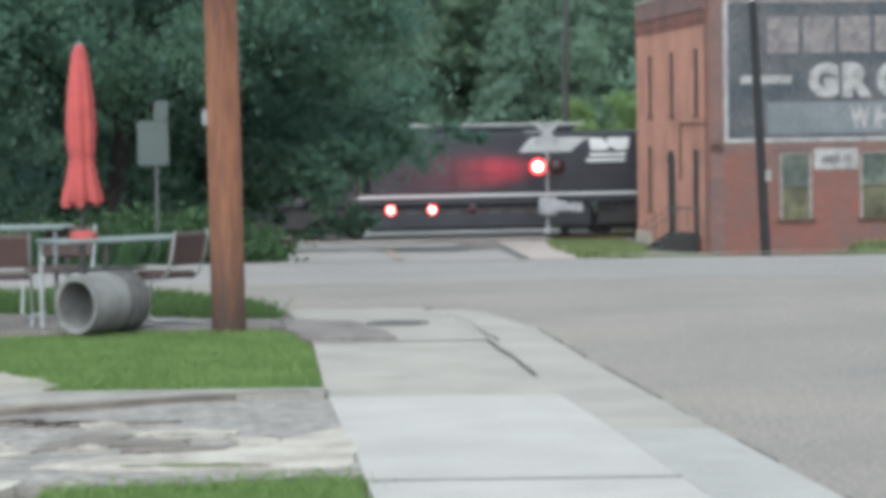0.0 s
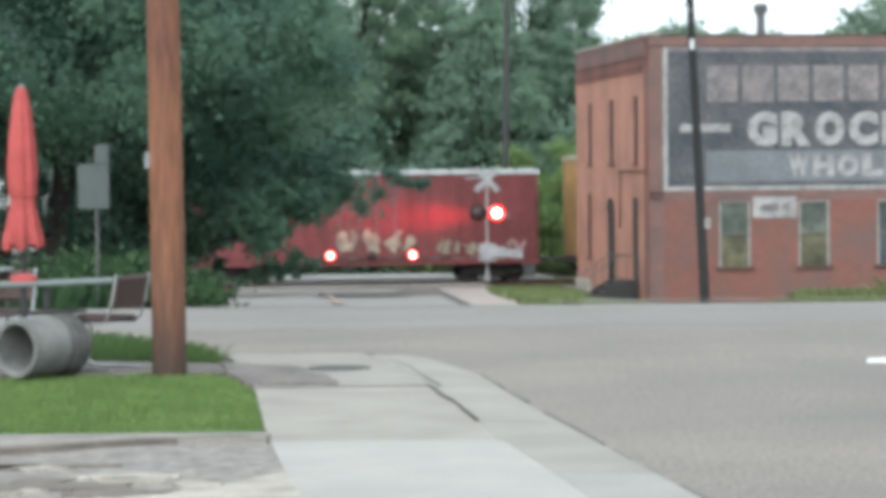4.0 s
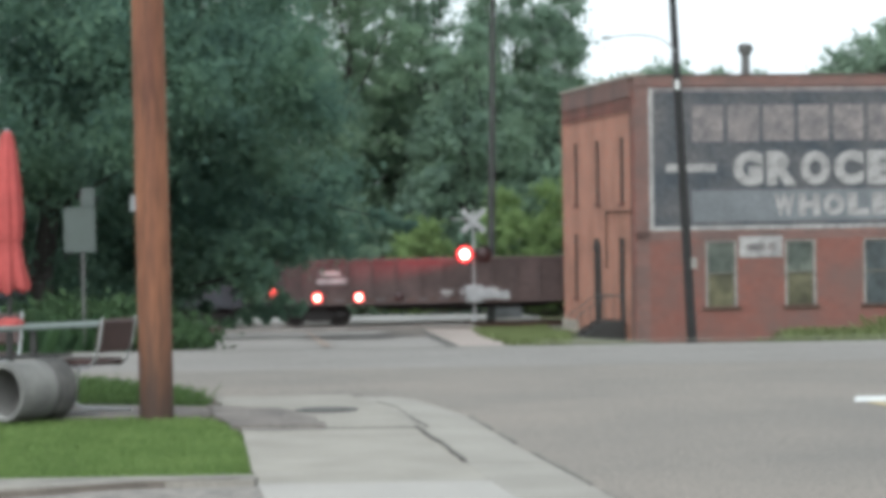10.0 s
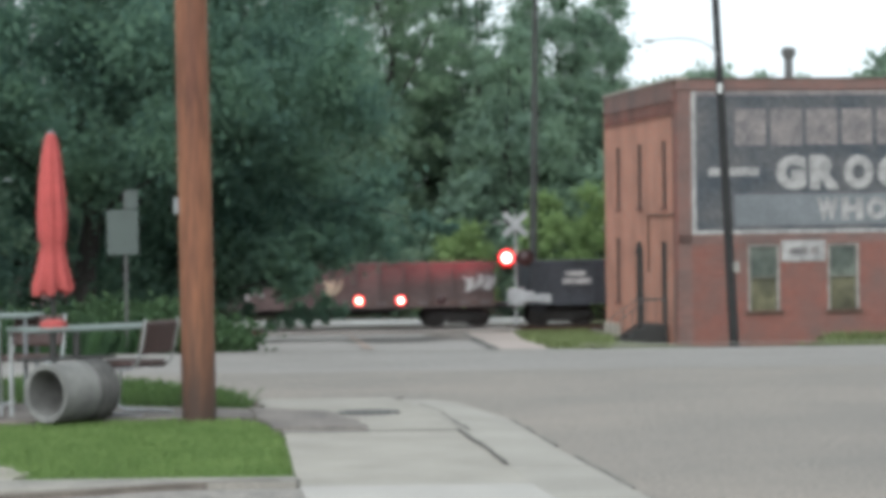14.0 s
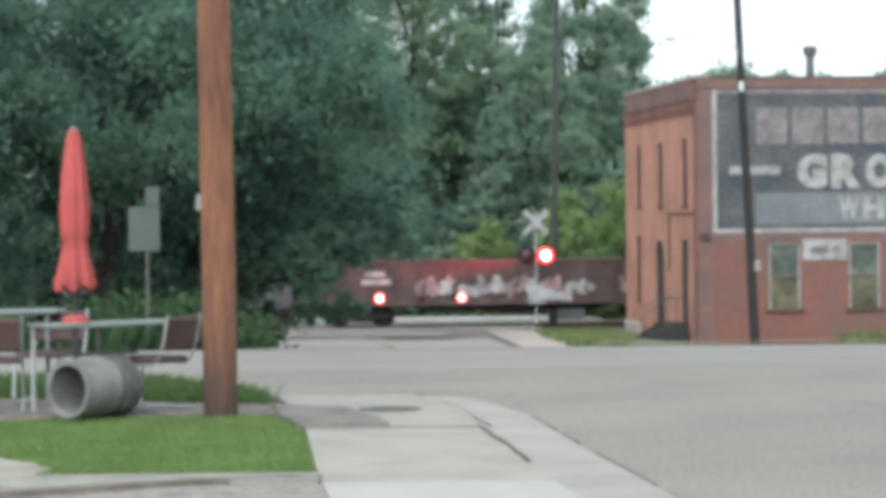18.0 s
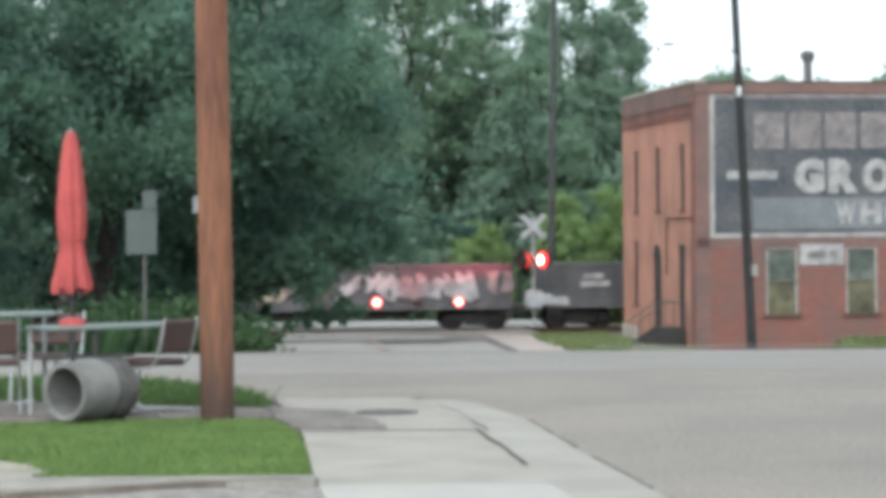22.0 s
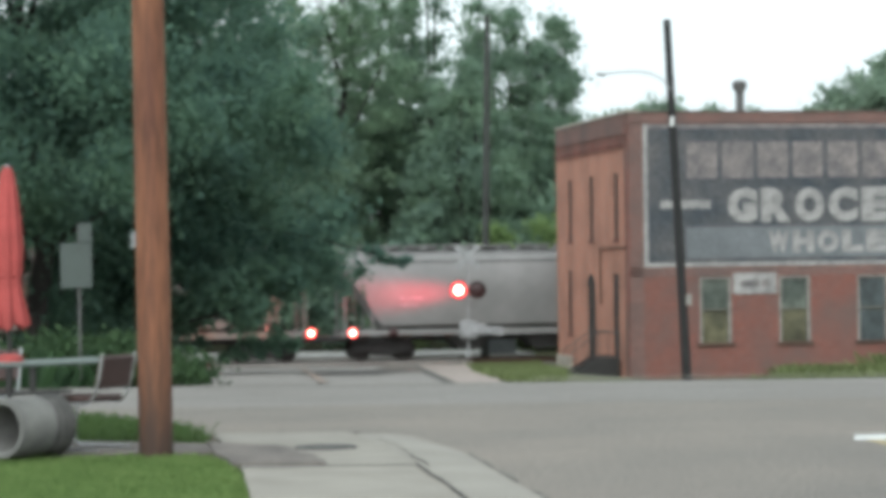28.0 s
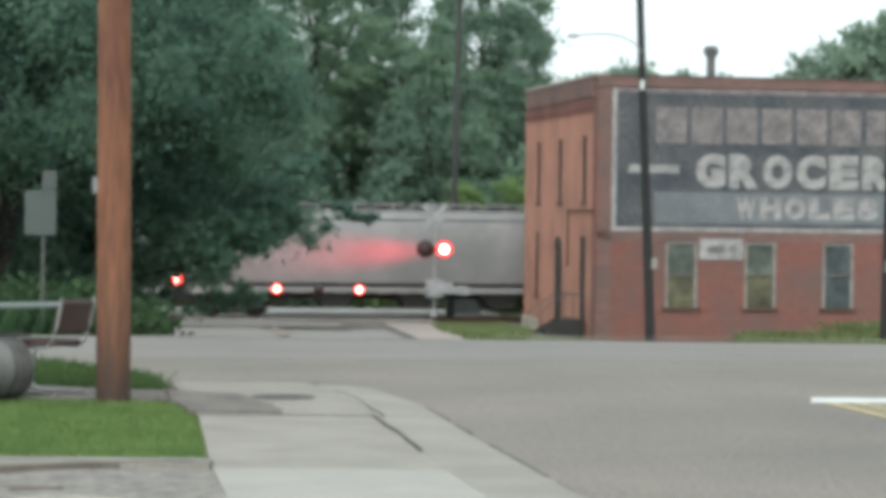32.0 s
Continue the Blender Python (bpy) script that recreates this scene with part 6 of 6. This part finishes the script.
    part("front_bumper", box(B(), -2.42, -1.66, -0.875, 0.875, 0.19, 0.60, 0.09), car_black, c, "dark unpainted bumper structure")
    part("rear_bumper", box(B(), 2.0, 2.46, -0.82, 0.82, 0.36, 0.66, 0.07), car_paint, c)
    part("exhaust", tube(B(), (1.9, -0.5, 0.24), (2.42, -0.5, 0.24), 0.04), iron, c)
    part("floor_pan", box(B(), -1.9, 2.1, -0.75, 0.75, 0.18, 0.30), car_black, c)
    wheels = []
    for x in (-1.38, 1.34):
        for sgn in (-1, 1):
            bm = lathe(B(), [(0.24, -0.085), (0.31, -0.085), (0.325, -0.06), (0.325, 0.06), (0.31, 0.085), (0.24, 0.085)], 28)
            bm.transform(pose(0, 0, 0, 90))
            w = part("wheel", bm, tyre, c, "black tyre on a silver rim", smooth=True)
            bm = lathe(B(), [(0.0, 0.065), (0.05, 0.07), (0.06, 0.045), (0.225, 0.055), (0.245, 0.075), (0.25, 0.02), (0.25, -0.08)], 28)
            bm.transform(pose(0, 0, 0, 90) if sgn < 0 else pose(0, 0, 0, -90))
            part("rim", bm, rim, w, "silver wheel rim", smooth=True)
            bm = B()
            for k in range(7):
                box(bm, 0.05, 0.235, -0.02, 0.02, -0.028, 0.028, turn=pose(0, sgn * 0.055, 0) @ pose(0, 0, 0, 0, 360 / 7 * k, 0))
            part("spokes", bm, rim, w)
            at = (x * K, sgn * 0.86 * K, 0.325 * K)
            w.location = at
            wheels.append((w, at))
    for ob in c.children_recursive:
        ob.data.transform(Matrix.Scale(K, 4))
    return c, wheels


# ---- trees ----
def leaves(centres, radii, per, size, seed, squash=0.8, droop=0.25, spread=0.62):
    """Leaves scattered through clumps: arrays of corners and faces."""
    rng = np.random.default_rng(seed)
    n = len(centres) * per
    c = np.repeat(np.array(centres), per, 0)
    r = np.repeat(np.array(radii), per)
    d = rng.normal(size=(n, 3))
    d /= np.linalg.norm(d, axis=1)[:, None]
    p = c + d * (r * np.minimum(1.35, np.abs(rng.normal(0, spread, n)) + 0.12))[:, None] * np.array([1, 1, squash])
    u = rng.normal(size=(n, 3))
    u /= np.linalg.norm(u, axis=1)[:, None]
    w = np.cross(u, d + rng.normal(0, 0.5, (n, 3)))
    w /= np.linalg.norm(w, axis=1)[:, None] + 1e-9
    u[:, 2] -= droop
    s = size * rng.uniform(0.6, 1.4, n)[:, None]
    quad = np.stack([p - u * s, p + w * s * 0.45, p + u * s, p - w * s * 0.45], 1).reshape(-1, 3)
    return quad, np.arange(n * 4).reshape(-1, 4)


def leaf_mesh(name, centres, radii, per, size, seed, material, squash=0.8):
    v, f = leaves(centres, radii, per, size, seed, squash)
    me = bpy.data.meshes.new(name)
    me.vertices.add(len(v))
    me.vertices.foreach_set("co", v.ravel())
    me.loops.add(f.size)
    me.loops.foreach_set("vertex_index", f.ravel().astype(np.int32))
    me.polygons.add(len(f))
    me.polygons.foreach_set("loop_start", np.arange(0, f.size, 4, dtype=np.int32))
    me.polygons.foreach_set("loop_total", np.full(len(f), 4, dtype=np.int32))
    me.update(calc_edges=True)
    me.materials.append(material)
    return me


def tree(name, x, y, height, trunk_r, centres, radii, per, size, seed, material, label, squash=0.8, limbs=True):
    g = gz(x, y) - 0.1
    t = thing(name, (x, y, g), label, "tree")
    rng = random.Random(seed)
    bm = B()
    pts = [(0, 0, 0)]
    for k in range(1, 7):
        pts.append((rng.uniform(-0.12, 0.12) * k, rng.uniform(-0.12, 0.12) * k, height * 0.85 * k / 6))
    for k in range(6):
        tube(bm, pts[k], pts[k + 1], trunk_r * (1 - 0.13 * k), trunk_r * (1 - 0.13 * (k + 1)), 10)
    part("trunk", bm, bark, t, smooth=True)
    local = [(a - x, b - y, c - g) for a, b, c in centres]
    for k in range(0, len(local) if limbs else 0, max(1, len(local) // 10)):
        q = local[k]
        i = min(5, max(1, int(q[2] / height * 5)))
        part("limb", tube(B(), pts[i], q, trunk_r * 0.28, 0.03, 7), bark, t)
    child("crown", leaf_mesh("crown", local, radii, per, size, seed, material, squash), t, (0, 0, 0))
    return t


def clumps(rng, n, x0, x1, y0, y1, z0, z1, keep, r0, r1):
    out, rad = [], []
    while len(out) < n:
        p = (rng.uniform(x0, x1), rng.uniform(y0, y1), rng.uniform(z0, z1))
        r = rng.uniform(r0, r1)
        if keep(*p, r):
            out.append(p)
            rad.append(r)
    return out, rad


def build_trees():
    rng = random.Random(21)
    edge = [(-1.0, -3.1), (-0.3, -2.65), (0.1, -2.75), (0.6, -2.5), (0.94, -1.7), (1.25, -0.8), (1.6, -0.3), (2.4, 0.0), (3.4, -0.6), (5.0, -1.5), (7.0, -2.3), (10.0, -3.0), (15.0, -5.0)]

    def near(x, y, z, r, gy=0.0):
        lim = float(np.interp(z, [e[0] for e in edge], [e[1] for e in edge])) * y / 60
        low = -0.72 if x > -7 else -1.7
        gap = math.hypot((x * 60 / y) + 4.66, z + 0.1) < 0.16 + 0.8 * r or math.hypot((x * 60 / y) + 3.27, z + 0.15) < 0.1 + 0.8 * r
        back = gy if z < 2.6 else gy - 7.5 if z < 6.5 else gy - 4
        return x + r * 0.8 < lim and z - r * 0.6 > low and y > back and not gap
    # the big shade trees on the near side of the railway
    for k, (tx, ty, n) in enumerate(((-4.2, 60.5, 120), (-8.5, 56.0, 130), (-13.0, 53.0, 130), (-17.5, 56.0, 90))):
        cs, rs = clumps(rng, n + 70, tx - 4.2, tx + 4.6, ty - 11.0, ty + 4.0, -1.4, 13.5, lambda *a, ty=ty: near(*a, ty), 0.55, 1.3)
        tree("shade_tree", min(tx, -7.0), ty, 11.0, 0.32, cs, rs, 480, 0.088, 100 + k, maple_leaf, "large dark green leafy tree with low drooping branches")
    # low skirt of the crowns
    cs, rs = clumps(rng, 46, -9.0, -2.0, 57.0, 63.0, -0.8, 1.4, near, 0.4, 0.75)
    tree("shade_tree", -7.6, 61.5, 6.0, 0.2, cs, rs, 150, 0.16, 131, maple_leaf, "smaller dark green tree with low drooping branches")
    cs, rs = clumps(rng, 130, -8.0, -2.2, 58.0, 62.0, -0.75, 1.8, near, 0.22, 0.42)
    tree("shade_tree", -7.4, 60.2, 5.0, 0.15, cs, rs, 70, 0.12, 135, maple_leaf, "young dark green tree with dense low leaves", limbs=False)
    low = [(-4.1, 60, -0.7), (-3.9, 60, -0.85), (-3.6, 60, -0.62), (-3.45, 60, -0.8), (-3.2, 60, -0.6), (-3.0, 60, -0.75), (-2.75, 60, -0.62), (-4.4, 60, -0.9), (-2.55, 60, -0.5), (-3.75, 60, -0.5), (-3.1, 60, -0.45)]
    twigs, size = low + [(-0.6, 60, 1.75), (-0.4, 60, 1.62), (-0.15, 59.8, 1.52), (0.08, 60, 1.48), (0.25, 60, 1.5), (-0.9, 60, 1.3), (-1.3, 60, 0.9)], [0.2, 0.14, 0.22, 0.13, 0.2, 0.15, 0.2, 0.15, 0.22, 0.25, 0.25] + [0.35, 0.2, 0.12, 0.16, 0.14, 0.35, 0.4]
    slim = tree("shade_tree", -8.0, 62.5, 7.0, 0.2, [(-3.0, 60.5, 2.4), (-2.0, 60.2, 2.2), *twigs], [0.8, 0.7, *size], 70, 0.10, 141, maple_leaf, "slender dark green tree with twigs over the street", limbs=False)
    g = gz(-8.0, 62.5) - 0.1
    part("limb", bent(B(), [(a + 8.0, b - 62.5, c - g) for a, b, c in ((-8.0, 62.4, 2.6), (-4.5, 61.0, 2.6), (-2.0, 60.3, 2.1), (-0.6, 60, 1.72), (0.2, 60, 1.5))], 0.02, 6), bark, slim)
    # undergrowth below the shade trees, their shade put into its near-black leaves
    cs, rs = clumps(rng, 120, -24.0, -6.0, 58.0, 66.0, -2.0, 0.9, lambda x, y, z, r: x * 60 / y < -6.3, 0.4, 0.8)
    tagged(new("undergrowth", leaf_mesh("undergrowth", cs, rs, 120, 0.14, 151, shaded_weed_leaf)), "green undergrowth below the shade trees, shade put into its dark colour", "undergrowth", kind="stuff")
    # woods beyond the railway
    spots = [(-24, 118, 19, 4.5), (-18, 124, 21, 4.5), (-12.5, 116, 18, 4.0), (-7.5, 122, 21, 4.0), (-2.6, 117, 22.5, 4.0), (1.5, 123, 20, 3.6), (5.0, 118, 17.5, 3.0), (8.3, 121, 16.5, 2.3), (6.6, 119.5, 17.8, 2.7), (-30, 122, 20, 5), (-15, 112, 17, 4), (-10, 128, 22, 4.5), (-5.2, 112, 17, 3.4), (-0.5, 127, 21, 4), (3.4, 113, 14, 2.8)]
    for k, (tx, ty, h, w) in enumerate(spots):
        def inside(x, y, z, r, tx=tx, ty=ty, h=h, w=w):
            q = (z + 2.7) / h
            lim = w * (0.55 + 0.75 * q if q < 0.55 else 1.0 - (q - 0.55) * 1.5)
            return math.hypot(x - tx, (y - ty)) < lim
        thin = 1.4 if k == 4 else 0.85 if tx > 4 else 1.0
        cs, rs = clumps(rng, int(125 * thin), tx - w, tx + w, ty - w, ty + w, 2.0, h - 3.0, inside, 0.45, 1.05)
        tree("woodland_tree", tx, ty, h, 0.26, cs, rs, 140, 0.148, 200 + k, olive_leaf if k in (3, 4, 10, 11) else hazy_wood_leaf, "tall green woodland tree behind the railway")
    # dense understorey behind
    cs, rs = clumps(rng, 460, -40, 14, 126, 134, -2.5, 10.0, lambda x, y, z, r: z < 8.6 + 1.2 * math.sin(x * 0.7) - 0.22 * max(0, x), 1.0, 1.9)
    more, wide = clumps(rng, 250, -38, 12, 111.0, 114.0, -2.6, 4.2, lambda x, y, z, r: z < 3.2 + 1.2 * math.sin(x * 0.9), 0.8, 1.5)
    cs, rs = cs + more, rs + wide
    tagged(new("woods", leaf_mesh("woods", cs, rs, 210, 0.25, 301, hazy_wood_leaf)), "dense dark green woods behind the railway", "woods", kind="stuff")
    # bright shrubs beside the track
    for k, (sx, sy, w, h) in enumerate(((5.0, 108.0, 1.7, 6.0), (0.7, 110.0, 1.7, 4.6), (7.6, 108.5, 1.9, 6.3), (10.5, 109.5, 1.8, 5.6))):
        cs, rs = clumps(rng, 60, sx - w, sx + w, sy - 1.2, sy + 1.2, -2.4, h - 3.2, lambda x, y, z, r: abs(x - sx) < w * (1.0 - 0.5 * max(0, (z + 2.4) / h)), 0.4, 0.7)
        t = thing("shrub", (sx, sy, -2.75), "bright yellow-green shrub beside the railway", "shrub")
        local = [(a - sx, b - sy, c + 2.75) for a, b, c in cs]
        for q in local[::5]:
            part("stem", tube(B(), (0, 0, 0), q, 0.05, 0.015, 6), bark, t)
        child("foliage", leaf_mesh("foliage", local, rs, 240, 0.115, 400 + k, shrub_leaf), t)
    # bushes at the street's edge
    for k, (sx, sy, w, h) in enumerate(((-3.55, 35.7, 0.6, 0.32), (-4.95, 40.0, 0.85, 0.6), (-6.6, 40.0, 1.3, 0.45), (-5.6, 43.5, 0.9, 0.7), (-9.0, 40.0, 1.6, 0.4), (-12.0, 40.5, 1.8, 0.4))):
        g = gz(sx, sy)
        cs, rs = clumps(rng, 22, sx - w, sx + w, sy - 1.0, sy + 1.0, g, g + h, lambda *a: True, 0.3, 0.5)
        t = thing("bush", (sx, sy, g - 0.08), "low green bush at the street edge", "bush")
        local = [(a - sx, b - sy, c - g + 0.08) for a, b, c in cs]
        for q in local[::6]:
            part("stem", tube(B(), (0, 0, 0), q, 0.03, 0.01, 6), bark, t)
        child("foliage", leaf_mesh("foliage", local, rs, 150, 0.085, 500 + k, bush_leaf), t)
    # trees far behind the warehouse
    for k, (tx, ty, h, w) in enumerate(((16.2, 166, 14.7, 2.0), (18.4, 165, 15.0, 2.0), (22.0, 165, 14.5, 1.0), (25.6, 165, 14.2, 1.6), (29.4, 163, 14.4, 1.6), (33.6, 161, 16.6, 3.2), (31.6, 160, 16.2, 3.0), (35.4, 162, 18.6, 4.0), (39.5, 163, 19.0, 4.5), (47.0, 164, 18.5, 5.0))):
        def dome(x, y, z, r, tx=tx, ty=ty, h=h, w=w):
            q = max(0.0, (z + 2.7) / h)
            return math.hypot(x - tx, y - ty) < w * (1.0 - 0.75 * max(0, q - 0.4) ** 1.2)
        cs, rs = clumps(rng, 95, tx - w, tx + w, ty - w, ty + w, 2.0, h - 3.3, dome, 0.8, 1.4)
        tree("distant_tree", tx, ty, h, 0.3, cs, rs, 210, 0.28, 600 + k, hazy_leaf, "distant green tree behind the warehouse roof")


# ---- what moves ----
def motions():
    for c, s0 in CARS:
        rows = []
        for t in (0.0, 0.1, 0.2, *np.arange(1.0, 31.5, 1.0), 31.8, 31.9, 32.0):
            x, y, z = on_track(s0 - SPEED * t)
            rows.append((float(t), pose(x, y, z, 0, 0, TURN)))
        walk(c, rows)
    start = {c: s0 for c, s0 in CARS}
    for w, car, at in WHEELSETS:
        first = max(0.1, (start[car] - 16) / SPEED)
        last = min(31.9, (start[car] + 22) / SPEED)
        step = math.degrees(SPEED / 0.45) / FPS
        rows = [(0.0, pose(*at))]
        for k in range(max(1, int((last - first) * FPS))):
            rows.append((first + k / FPS, pose(*at, 0, -((step * k) % 360), 0)))
        walk(w, rows + [(32.0, rows[-1][1])])
    drive = 14.6
    rows = []
    for t in (0.0, 0.1, 0.2, *np.arange(1.0, 31.5, 1.0), 31.8, 31.9, 32.0):
        rows.append((float(t), pose(SEDAN_X - drive * (t - 23.5), 32.0, gz(0, 32.0) - 0.03)))
    walk(SEDAN, rows)
    rate = math.degrees(drive / 0.31)
    for w, at in WHEELS:
        rows = [(0.0, pose(*at))]
        for k in range(0, 100):
            t = 22.3 + k / 30
            rows.append((t, pose(*at, 0, -((rate * k / 30) % 360), 0)))
        rows.append((32.0, rows[-1][1]))
        walk(w, rows)
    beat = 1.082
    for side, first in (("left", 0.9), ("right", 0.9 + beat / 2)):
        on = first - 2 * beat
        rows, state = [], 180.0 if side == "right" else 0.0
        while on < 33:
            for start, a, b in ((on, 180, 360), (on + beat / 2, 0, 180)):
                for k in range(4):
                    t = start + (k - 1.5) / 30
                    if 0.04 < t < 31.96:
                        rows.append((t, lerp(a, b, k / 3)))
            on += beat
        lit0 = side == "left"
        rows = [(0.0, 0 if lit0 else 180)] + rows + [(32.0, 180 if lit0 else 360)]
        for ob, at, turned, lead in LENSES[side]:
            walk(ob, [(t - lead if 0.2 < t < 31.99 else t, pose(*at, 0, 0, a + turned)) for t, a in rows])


build_ground()
build_roads()
build_pavement()
build_warehouse()
build_utility_pole()
build_table()
build_street_sign()
build_dark_poles()
build_track()
build_signals()
CARS = build_train()
SEDAN, WHEELS = build_sedan()
SEDAN_X = 0.95
build_trees()
build_grass()
motions()
